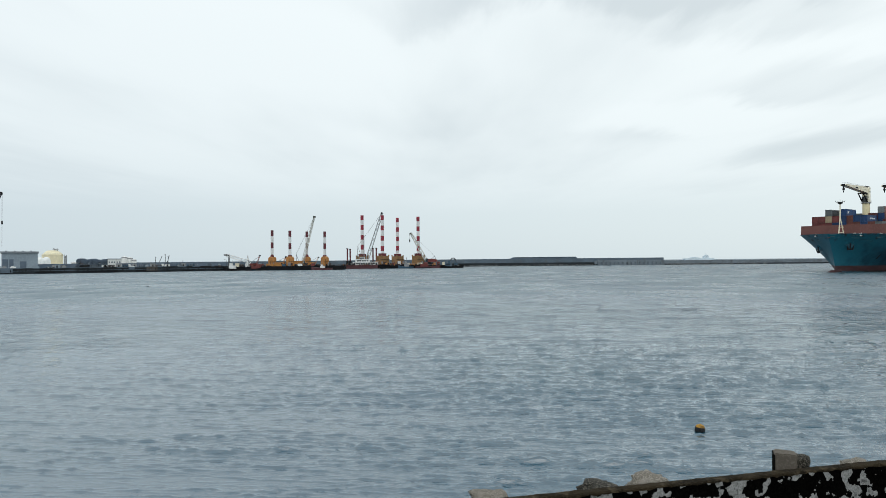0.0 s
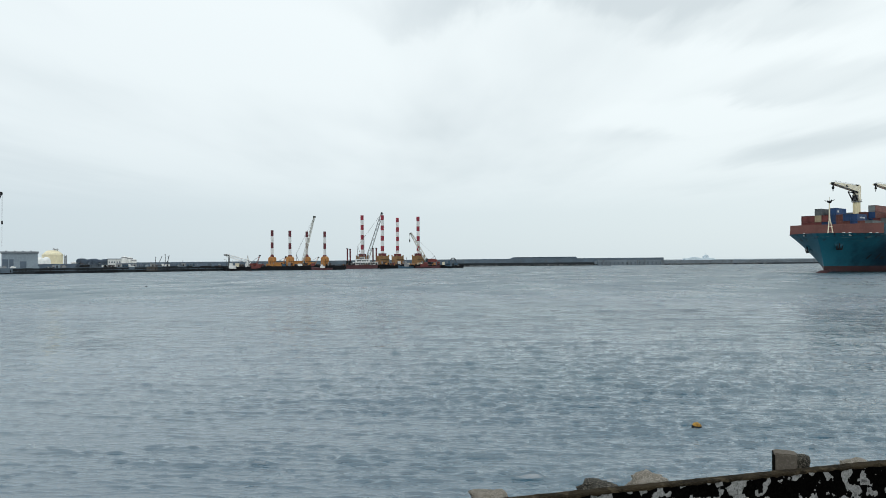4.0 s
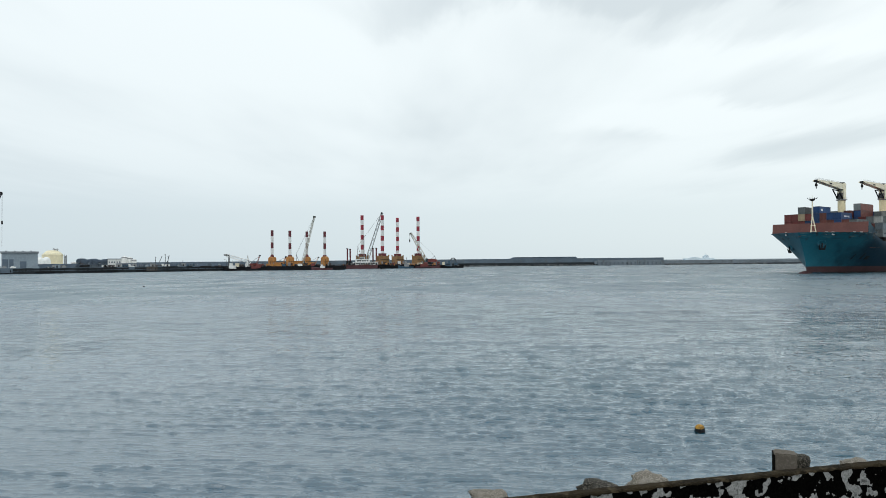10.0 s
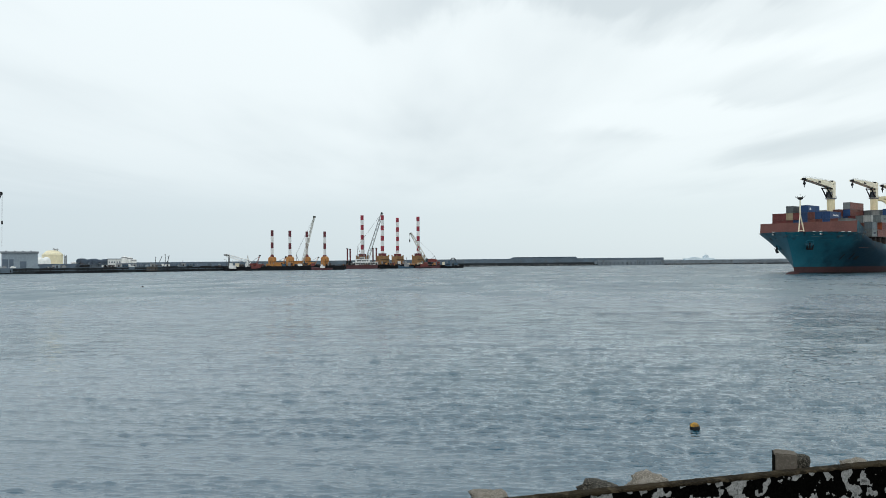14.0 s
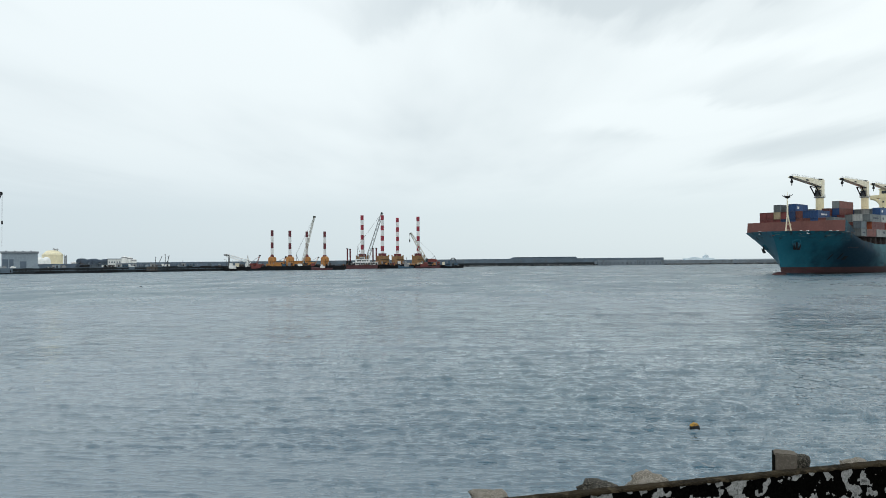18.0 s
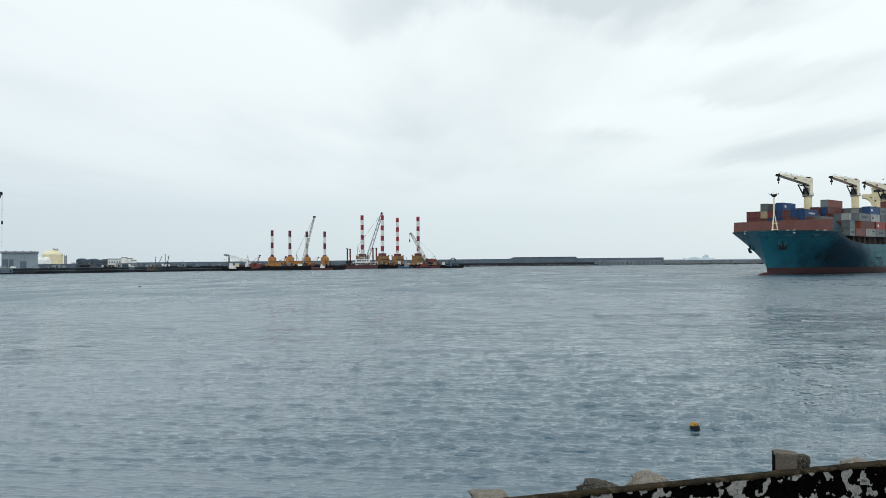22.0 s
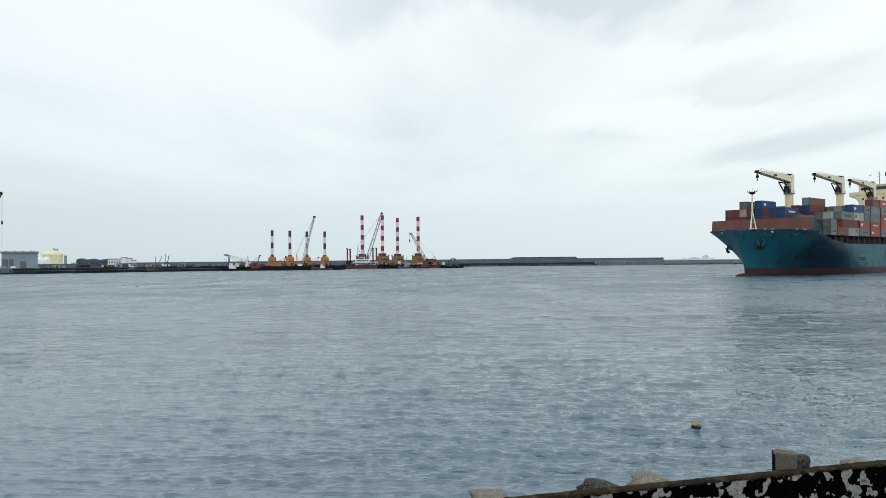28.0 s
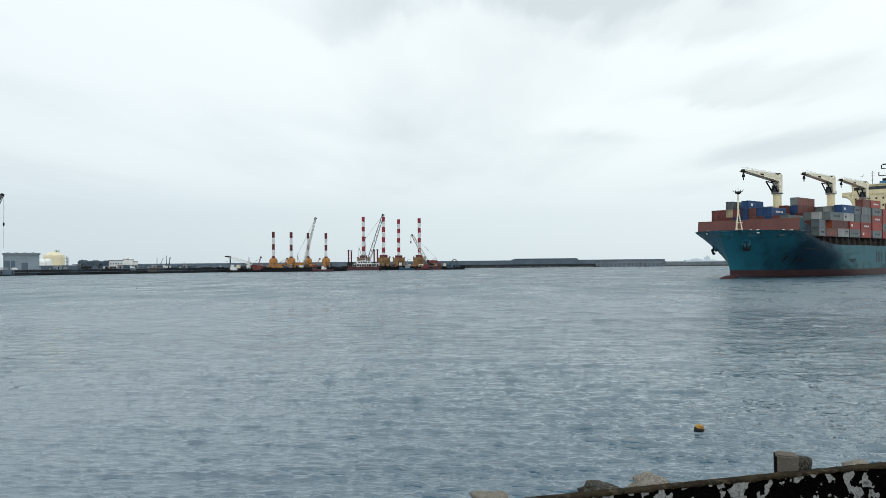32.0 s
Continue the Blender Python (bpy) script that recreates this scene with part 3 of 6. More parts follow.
def make_near_shore():
    wall = tagged(one("wall_sea", M["flaked"], lambda b: box(b, -14, -0.13, 1.0, 16, -0.0, WALL_TOP - 0.03), None), "low sea wall, black coat with flaked white paint", "sea wall", kind="structure")
    wall.matrix_basis = WALL
    bm = bm_new()
    n = 420
    rng = random.Random(3)
    rows = []
    for i in range(n + 1):
        x = -14 + 30 * i / n
        j = [rng.uniform(-0.011, 0.011) for _ in range(4)]
        rows.append([bm.verts.new(q) for q in ((x, -0.14 + j[0], WALL_TOP - 0.032 + j[1]), (x, -0.14 + j[0], WALL_TOP - 0.012 + j[2] * 0.5), (x, -0.12, WALL_TOP + j[2] * 0.5), (x, -0.02, WALL_TOP + j[3] * 0.5), (x, 0.01 + j[3], WALL_TOP - 0.03))])
    for a, b in zip(rows, rows[1:]):
        for k in range(4):
            bm.faces.new((a[k], b[k], b[k + 1], a[k + 1]))
    bmesh.ops.recalc_face_normals(bm, faces=bm.faces)
    part("cap", bm, M["cap"], wall, "mossy weathered top of the wall")
    ground = one("ground", M["apron"], lambda b: (box(b, -40, -30, 0.5, 40, -5.4, 4.1), box(b, -40, -5.4, 0.5, 40, -0.13, 1.4)), None)
    ground.matrix_basis = WALL
    tagged(ground, "concrete promenade behind the sea wall", "promenade", kind="structure")
    berm = one("ground", M["stone_dark"], lambda b: prism(b, [(0.02, 0.0), (0.02, WALL_TOP - 0.32), (0.85, WALL_TOP - 0.34), (3.2, -1.2), (0.02, -1.2)], -16, 16), None)
    berm.matrix_basis = WALL @ Matrix(((0, 1, 0, 0), (1, 0, 0, 0), (0, 0, 1, 0), (0, 0, 0, 1)))
    tagged(berm, "dark rubble slope on the sea side of the wall", "rubble slope", kind="structure")


make_near_shore()


def rock(name, x, y, w, d, h, base, mat, seed, label):
    """A worn lump of pebbly concrete; x along the wall, y seawards."""
    bm = bm_new()
    bmesh.ops.create_icosphere(bm, subdivisions=4, radius=1.0)
    off = Vector((seed * 7.3, seed * 3.1, seed))
    for v in bm.verts:
        p = v.co.copy()
        p = p.lerp(p / max(abs(p.x), abs(p.y), abs(p.z)), 0.55)
        k = 0.92 + 0.40 * noise.noise(p * 1.2 + off) + 0.14 * noise.noise(p * 4 + off) + 0.05 * noise.noise(p * 11 + off)
        v.co = Vector((p.x * w / 2 * k, p.y * d / 2 * k, (max(p.z, -0.75) + 0.75) / 1.75 * h * (0.75 + 0.25 * k)))
    for f in bm.faces:
        f.smooth = True
    ob = part(name, bm, mat)
    ob.matrix_basis = WALL @ pose(x, y, base, 0, 0, seed * 37 % 40 - 20)
    return tagged(ob, label, "rock", "rocks along the sea wall")


def make_rocks():
    b = WALL_TOP - 0.33
    rock("rock", -0.08, 0.34, 0.46, 0.5, 0.31, b, M["stone"], 1, "pale pebbly boulder behind the sea wall")
    rock("rock", -0.80, 0.34, 0.40, 0.45, 0.275, b, M["stone_dark"], 2, "dark weedy boulder behind the sea wall")
    rock("rock", -2.27, 0.30, 0.44, 0.45, 0.30, b, M["stone"], 3, "small pebbly boulder behind the sea wall")
    rock("rock", 2.13, 0.30, 0.36, 0.36, 0.41, b, M["stone_dark"], 4, "dark broken lump beside the concrete post")
    rock("rock", 3.05, 0.26, 0.38, 0.3, 0.26, b, M["stone"], 5, "flat pale stone behind the sea wall")
    bm = bm_new()
    box(bm, -0.135, -0.12, 0, 0.135, 0.12, 0.465)
    bmesh.ops.bevel(bm, geom=list(bm.edges), offset=0.016, segments=2, affect="EDGES")
    for v in bm.verts:
        v.co += Vector((noise.noise(v.co * 9), noise.noise(v.co * 9 + Vector((5, 0, 0))), noise.noise(v.co * 9 + Vector((0, 7, 0))))) * 0.012
    ob = part("concrete_post", bm, M["stub"])
    ob.matrix_basis = WALL @ pose(1.89, 0.24, b, 0, 0, -37)
    tagged(ob, "broken grey concrete post stub behind the sea wall", "post")
    # thin black slab that covers the post's left side
    one("weed_growth", M["side_black"], lambda m: box(m, -0.152, -0.115, 0.0, -0.128, 0.10, 0.445), ob, "thin black facing on one side")


make_rocks()


# ---------------- buoy ----------------
def make_buoy():
    b = thing("buoy", pose(0, 0, 0), "small round float, yellow above and black below, on the water", "buoy")
    one("body", M["black"], lambda m: turned(m, [(0, -0.16), (0.11, -0.14), (0.155, -0.06), (0.165, 0.04), (0.16, 0.11), (0.145, 0.14)], 24), b, "black wet lower half")
    one("top", M["buoy_yellow"], lambda m: turned(m, [(0.147, 0.135), (0.135, 0.175), (0.11, 0.205), (0.07, 0.222), (0.04, 0.227), (0.035, 0.24), (0, 0.245)], 24), b, "yellow painted top")
    return b


buoy = make_buoy()


# ---------------- container ship ----------------
# Ship space: x forward from the stem at the waterline, y to port, z up.
HALF_BEAM = 16.1
SHIP_YAW = -143.004
HEEL = -0.8
AFT = Vector((0.79860, 0.60187, 0))
STEM_END = Vector((87.53, 194.07, 0))


def sheer(s):
    """Height of the hull's top edge at s metres aft of the stem."""
    for (a, za), (b, zb) in (((-9, 14.6), (17, 14.4)), ((17, 14.4), (24.5, 11.7)), ((24.5, 11.7), (36, 10.4)), ((36, 10.4), (230, 10.4))):
        if s <= b:
            return za + (zb - za) * (s - a) / (b - a)
    return 10.4


def half_breadth(s, z):
    h = max(0.0, z) / 14.4
    stem = -6.3 * h ** 1.7 if z > 0 else 0.0
    run = 62 - 45 * min(1.0, h) ** 0.9
    u = (s - stem) / run
    if u <= 0:
        return 0.0
    b = HALF_BEAM * math.sin(math.pi / 2 * min(1, u)) ** (1.05 - 0.42 * min(1, h))
    if s > 150:
        b *= max(0.0, 1 - ((s - 150) / 62) ** 2 * (0.25 if z > 4 else 0.95))
    return b


def hull_shell(bm, levels, stations):
    """Both sides between the heights levels(s)."""
    for side in (1, -1):
        rows = []
        for u in stations:
            row = []
            zs = levels(max(0.0, u))
            for z in zs:
                h = max(0.0, z) / 14.4
                stem = -6.3 * h ** 1.7 if z > 0 else 0.0
                s = u if u >= 40 else stem * (1 - u / 40) + u
                row.append(bm.verts.new((-s, side * half_breadth(s, z), z)))
            rows.append(row)
        for a, b in zip(rows, rows[1:]):
            for k in range(len(a) - 1):
                f = (a[k], b[k], b[k + 1], a[k + 1])
                bm.faces.new(f if side < 0 else f[::-1]).smooth = True
    bmesh.ops.remove_doubles(bm, verts=bm.verts, dist=0.002)
    for e_ in bm.edges:
        if max(abs(v.co.y) for v in e_.verts) < 0.01:
            e_.smooth = False


STATIONS = [0, 0.05, 0.2, 0.5, 1, 1.6, 2.4, 3.4, 4.6, 6, 7.5, 9, 10.5, 12, 13.5, 15, 17, 19, 21, 23, 24.5, 26, 28, 30, 33, 36, 40, 45, 50, 60, 70, 80, 95, 110, 130, 150, 160, 170, 180, 190, 200, 208]


def make_ship():
    ship = thing("container_ship", pose(0, 0, 0), "large container ship with teal hull, red boot topping and cream cranes", "ship")
    bm = bm_new()
    hull_shell(bm, lambda s: [2.5 + (sheer(s) - 2.5) * i / 12 for i in range(13)], STATIONS)
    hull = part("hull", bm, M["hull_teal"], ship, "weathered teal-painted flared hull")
    bm = bm_new()
    hull_shell(bm, lambda s: [0.55 + 1.95 * i / 3 for i in range(4)], STATIONS)
    part("boot_topping", bm, M["boot_red"], ship, "dull red band at the waterline")
    # black strip round the hull, up to 0.55 m above the water
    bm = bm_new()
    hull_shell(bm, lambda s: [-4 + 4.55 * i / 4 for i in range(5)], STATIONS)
    part("wet_band", bm, M["waterline_black"], ship, "black strip just above the water")
    bm = bm_new()
    turned(bm, [(0, -5.2), (0.9, -4.9), (1.6, -3.6), (1.9, -1.5), (1.9, 6)], 20)
    bulb = part("bulbous_bow", bm, M["boot_red"], ship, "red bulbous bow just awash")
    bulb.matrix_basis = pose(0.2, 0, -0.95, 0, -90, 0)
    # decks
    bm = bm_new()
    xs = [s for s in STATIONS if s <= 17]
    pts = []
    for u in xs:
        s = -6.2 * (1 - u / 40) + u
        pts.append((-s, max(0, half_breadth(s, 13.2) - 0.6)))
    slab(bm, pts[1:] + [(x, -y) for x, y in pts[:0:-1]], 13.1, 13.25)
    part("forecastle_deck", bm, M["deck_red"], ship)
    bm = bm_new()
    pts = [(-s, half_breadth(s, 9.4) - 0.1) for s in STATIONS if 16 <= s <= 208]
    slab(bm, pts + [(x, -y) for x, y in pts[::-1]], 9.2, 9.4)
    part("main_deck", bm, M["deck_red"], ship)
    one("deck_bulkhead", M["deck_red"], lambda b: box(b, -17.2, -11.0, 9.3, -16.9, 11.0, 13.1), ship)
    one("transom", M["hull_teal"], lambda b: box(b, -208, -11.5, -2, -207.7, 11.5, 10.4), ship)
    # breakwater on the forecastle, with its stiffeners
    def bw(b):
        prism(b, [(-9.2, 14.45), (-9.0, 14.45), (-9.4, 18.25), (-9.7, 18.25)], -16.2, 16.2)
        box(b, -9.2, -14.2, 13.2, -9.0, 14.2, 14.5)
        for i in range(-9, 10):
            prism(b, [(-9.0, 13.2), (-8.8, 13.2), (-9.35, 17.6)], i * 1.56 - 0.06, i * 1.56 + 0.06)
    one("breakwater", M["breakwater_red"], bw, ship, "dull red steel wave breaker across the forecastle")
    for sd in (1, -1):
        def wing(b):
            prism(b, [(-9.6, 14.2), (-9.6, 18.2), (-10.6, 18.2), (-17.5, 14.2)], sd * 16.14 - 0.06, sd * 16.14 + 0.06)
        one("bulwark_wing", M["hull_teal"], wing, ship, "sloped teal bulwark plate")
    # foremast
    def mast(b):
        for a in ((-3.2, 0.0), (-5.9, 1.1), (-5.9, -1.1)):
            rod(b, (a[0], a[1], 13.2), (-4.9, 0, 21), 0.22, 0.17)
        rod(b, (-4.9, 0, 20), (-4.9, 0, 26.6), 0.27, 0.2, 10)
        rod(b, (-4.9, 0, 26), (-4.9, 0, 28.2), 0.07, n=6)
        for z in (15.2, 17.2):
            rod(b, (-3.5, 0, z), (-5.7, 0.9, z), 0.1, n=5)
            rod(b, (-3.5, 0, z), (-5.7, -0.9, z), 0.1, n=5)
    foremast = one("foremast", M["cream"], mast, ship, "cream tripod foremast")
    def top(b):
        turned(b, [(0.2, 26.0), (0.9, 26.4), (0.9, 26.8), (0, 26.8)], 12, -4.9, 0)
        rod(b, (-4.9, -1.4, 26.9), (-4.9, 1.4, 26.9), 0.1, n=5)
        for y in (-1.8, -0.9, 0.9, 1.8):
            rod(b, (-4.9, y * 0.75, 26.8), (-4.9, y * 0.95, 27.4), 0.09, n=5)
    one("mast_top", M["black"], top, foremast, "dark platform with lights")
    # anchors, pockets, fairleads
    for sd, s, z in ((1, -0.2, 10.8), (-1, 3.2, 9.6)):
        y = sd * half_breadth(s, z)
        p = one("hawse_pipe", M["hull_teal"], lambda b: turned(b, [(1.45, -0.9), (1.4, 0.35), (1.1, 0.5), (0.8, 0.1), (0, 0.0)], 18), ship, "raised round anchor pocket", look((-s, y, z), (-s - 6, y * -0.1, z + 3.5)))
        def anchor(b):
            rod(b, (0, 0.3, 0.5), (0, -1.5, 1.1), 0.22)
            box(b, -0.95, -2.05, 0.75, 0.95, -1.5, 1.35)
            for q in (-1, 1):
                rod(b, (q * 0.8, -1.8, 1.1), (q * 1.0, -0.2, 1.2), 0.34, 0.1, 8)
        one("anchor", M["black"], anchor, p, "black stockless anchor")
    for y0, s0 in ((-5.4, -3.4), (7.2, -1.6), (8.9, -0.6), (13.3, 5.6), (14.4, 8.2)):
        def lead(b):
            turned(b, [(0.6, -0.3), (0.6, 0.3), (0.33, 0.36), (0.33, -0.36), (0.6, -0.3)], 14)
        s = s0
        while half_breadth(s, 14.0) < abs(y0) and s < 14:
            s += 0.1
        one("fairlead", M["white"], lead, ship, "white worn mooring fairlead", look((-s, y0, 14.1), (-s - 4, 0, 14.1)))
    # draught marks and depth signs, hull letters as plain bars
    for s, z, w, h in ((14, 5.0, 0.25, 1.9), (17.5, 5.2, 0.3, 2.0), (19.5, 5.0, 1.2, 1.2), (45, 5.6, 5.0, 0.3), (46, 5.0, 3.5, 0.3)):
        y = half_breadth(s, z)
        y2 = half_breadth(s + w, z)
        def bar(b):
            vs = [(-s, half_breadth(s, z) + 0.2, z), (-s - w, y2 + 0.2, z), (-s - w, half_breadth(s + w, z + h) + 0.2, z + h), (-s, half_breadth(s, z + h) + 0.2, z + h)]
            inn = [(x, y_ - 0.4, z_) for x, y_, z_ in vs]
            a, c = [b.verts.new(q) for q in vs], [b.verts.new(q) for q in inn]
            b.faces.new(a)
            for i in range(4):
                b.faces.new((a[i], c[i], c[(i + 1) % 4], a[(i + 1) % 4]))
        one("hull_mark", M["black"], bar, ship)
    for i in range(6):
        s = 67.5 + i * 8.2
        def letter(b):
            for j in (0, 1, 2):
                box(b, -s - 1.1 - j * 2.2, 16.05, 4.7, -s - j * 2.2, 16.16, 8.4)
        one("hull_letter_bar", M["ink"], letter, ship, "dark block of hull lettering")
    # hatch coamings, lashing bridges
    one("hatch_coaming", M["dark_hold"], lambda b: box(b, -122, -13.2, 9.3, -27.2, 13.2, 12.9), ship, "dark rusty hatch coaming")
    one("hatch_coaming", M["dark_hold"], lambda b: box(b, -26.6, -13.6, 13.0, -12.2, 13.6, 16.8), ship, "dark rusty hatch coaming")
    for i in range(21):
        s = 27.0 + i * 4.6
        one("stanchion", M["dark_hold"], lambda b: (box(b, -s - 0.35, 14.6, 9.3, -s, 15.6, 12.97), box(b, -s - 0.35, 13.2, 12.55, -s, 14.6, 12.97)), ship)
    for y in (15.6,):
        def rail(b):
            for i in range(64):
                s = 36 + i * 1.5
                rod(b, (-s, y + 0.25, 9.4), (-s, y + 0.25, 11.5), 0.04, n=4)
            for z in (10.9, 11.5):
                rod(b, (-36, y + 0.25, z), (-131, y + 0.25, z), 0.04, n=4)
        one("railing", M["dark_hold"], rail, ship)
    # cranes
    for s, zt, zb in ((30.1, 34.0, 12.5), (71.8, 36.3, 12.5), (103.0, 36.3, 12.5)):
        make_ship_crane(ship, s, zt, zb)
    make_bridge(ship)
    return ship


def make_ship_crane(ship, s, zt, zb):
    zc = zt - 6.2
    post = one("crane_post", M["post_yellow"], lambda b: rod(b, (-s, 0, 9.3), (-s, 0, zc), 1.42, 1.3, 20), ship, "thick cream crane pedestal")
    def ring(b):
        turned(b, [(1.4, zc - 0.3), (1.85, zc - 0.1), (1.85, zc + 0.1), (1.4, zc + 0.15)], 20, -s, 0)
        for i in range(14):
            a = i * math.tau / 14
            rod(b, (-s + 1.8 * math.cos(a), 1.8 * math.sin(a), zc), (-s + 1.8 * math.cos(a), 1.8 * math.sin(a), zc + 1.0), 0.035, n=4)
    one("platform", M["grey"], ring, post, "slewing platform with rail")
    def house(b):
        prism(b, [(-s + 0.9, zc), (-s - 1.25, zc), (-s - 1.4, zt), (-s - 0.4, zt + 0.3), (-s + 0.8, zt - 0.4)], -1.15, 1.15)
    h = one("crane_house", M["cream"], house, ship, "cream slewing crane house")
    one("cab", M["glass"], lambda b: box(b, -s + 0.9, -0.9, zc + 0.4, -s + 1.9, 0.9, zc + 2.5), h, "dark crane cab window")
    one("sheave_head", M["black"], lambda b: box(b, -s - 1.6, -0.7, zt - 0.1, -s + 0.4, 0.7, zt + 0.55), h)
    def jib(b):
        # two tapered girders joined by plates
        root, tip = -s + 0.6, -s + 22.1
        for y in (-1.05, 0.75):
            prism(b, [(root, zt - 2.4), (root, zt - 0.2), (root + 5, zt + 0.1), (tip, zt + 0.0), (tip + 0.4, zt - 0.5), (root + 5, zt - 1.9)], y, y + 0.3)
        prism(b, [(root, zt - 0.4), (root + 6, zt - 0.1), (tip, zt - 0.2), (tip, zt - 0.35), (root + 6, zt - 0.35), (root, zt - 0.65)], -0.8, 0.8)
        prism(b, [(root, zt - 2.3), (root + 5, zt - 1.8), (tip, zt - 0.5), (tip, zt - 0.4), (root + 5, zt - 1.6), (root, zt - 2.1)], -0.8, 0.8)
    j = one("jib", M["cream"], jib, ship, "cream tapered box jib stowed level")
    def opening(b):
        box(b, -s + 11, 1.03, zt - 1.1, -s + 13.2, 1.09, zt - 0.55)
        box(b, -s + 11, -1.09, zt - 1.1, -s + 13.2, -1.03, zt - 0.55)
    one("lightening_hole", M["black"], opening, j)
    def brace(b):
        for y in (-0.9, 0.9):
            rod(b, (-s + 1.4, y, zc + 0.4), (-s + 5.6, y, zt - 2.5), 0.28, 0.22, 6)
            rod(b, (-s + 1.4, y, zt - 2.6), (-s + 5.6, y, zt - 2.5), 0.2, n=6)
    one("luffing_brace", M["black"], brace, j, "dark luffing strut")
    def wires(b):
        for y in (-0.5, 0.5):
            rod(b, (-s - 0.6, y, zt + 0.5), (-s + 21.8, y, zt + 0.75), 0.03, n=4)
        for i in range(12):
            rod(b, (-s + 3 + i * 1.65, 0.9, zt - 0.1), (-s + 3 + i * 1.65, 0.9, zt + 0.6), 0.022, n=4)
    one("wires", M["grey"], wires, j)
    def hook(b):
        rod(b, (-s + 21.9, 0, zt - 0.3), (-s + 21.9, 0, zt - 1.6), 0.12, n=6)
        turned(b, [(0.2, zt - 2.5), (0.45, zt - 2.15), (0.48, zt - 1.8), (0.28, zt - 1.4), (0.28, zt - 1.1)], 12, -s + 21.9, 0)
        rod(b, (-s + 21.9, 0, zt - 2.6), (-s + 21.9, 0, zt - 3.3), 0.2, 0.1, 6)
        box(b, -s + 21.4, -0.6, zt - 0.8, -s + 22.2, 0.6, zt + 0.1)
    one("hook_block", M["black"], hook, j, "black hook block")


def make_bridge(ship):
    f = -123.4
    acc = one("accommodation", M["post_yellow"], lambda b: (box(b, f - 14, -11.6, 9.3, f, 11.6, 36.0), box(b, f - 13, -13.0, 9.3, f - 1, 13.0, 24)), ship, "cream accommodation block")
    for z in (25, 28, 31):
        for i in range(9):
            y = -10.4 + i * 2.6
            one("window", M["glass"], lambda b: box(b, f - 0.1, y - 0.35, z, f + 0.06, y + 0.35, z + 0.8), acc)
    wing = one("bridge_wing", M["post_yellow"], lambda b: (box(b, f - 6, -16.2, 33.3, f - 0.5, 16.2, 34.7), box(b, f - 9, -11.9, 33.2, f + 0.3, 11.9, 37.2)), ship, "cream bridge with long open wings")
    one("bridge_window", M["glass"], lambda b: box(b, f + 0.2, -11.0, 35.2, f + 0.36, 11.0, 36.5), wing, "dark band of bridge windows")
    one("bridge_roof", M["post_yellow"], lambda b: box(b, f - 9.4, -12.3, 37.2, f + 0.8, 12.3, 37.5), wing)
    for sd in (1, -1):
        def bracket(b):
            prev = None
            for i in range(9):
                a = i / 8 * math.pi / 2
                p = (f - 1.2, sd * (16.0 - 4.4 * math.sin(a)), 33.4 - 4.6 * (1 - math.cos(a)))
                if prev:
                    rod(b, prev, p, 0.8, n=8)
                prev = p
        one("bracket", M["post_yellow"], bracket, wing, "curved bracket under the wing")
    def radar(b):
        rod(b, (f - 6, 0, 37.4), (f - 6, 0, 48.5), 0.55, 0.25, 10)
        for z, w in ((41.5, 3.6), (44.5, 2.6)):
            rod(b, (f - 6, -w, z), (f - 6, w, z), 0.22, n=6)
            for q in (-1, 1):
                rod(b, (f - 6, q * w, z), (f - 6, q * w, z + 1.6), 0.2, n=6)
        box(b, f - 6.3, -2.2, 46.0, f - 5.7, 2.2, 46.5)
    one("radar_mast", M["black"], radar, ship, "dark radar mast on the bridge roof")
    def aerial(b):
        rod(b, (f - 3, -5, 37.4), (f - 3, -5, 43.5), 0.18, 0.1, 6)
        for z in (39.6, 41.4, 42.6):
            rod(b, (f - 3, -5.7, z), (f - 3, -4.3, z), 0.1, n=5)
    one("aerial", M["grey"], aerial, ship)
    fun = one("funnel", M["blue"], lambda b: prism(b, [(f - 14.5, 9.3), (f - 14.5, 40.0), (f - 23, 41.0), (f - 24, 9.3)], -6.2, 6.2), ship, "blue funnel behind the bridge")
    one("funnel_top", M["black"], lambda b: prism(b, [(f - 14.8, 40.0), (f - 14.8, 41.2), (f - 23.3, 42.2), (f - 23.3, 41.0)], -5.2, 5.2), fun)


ship = make_ship()

# containers: shared meshes by length and colour
BOX_W, BOX_H = 2.44, 2.59
box_mesh = {}


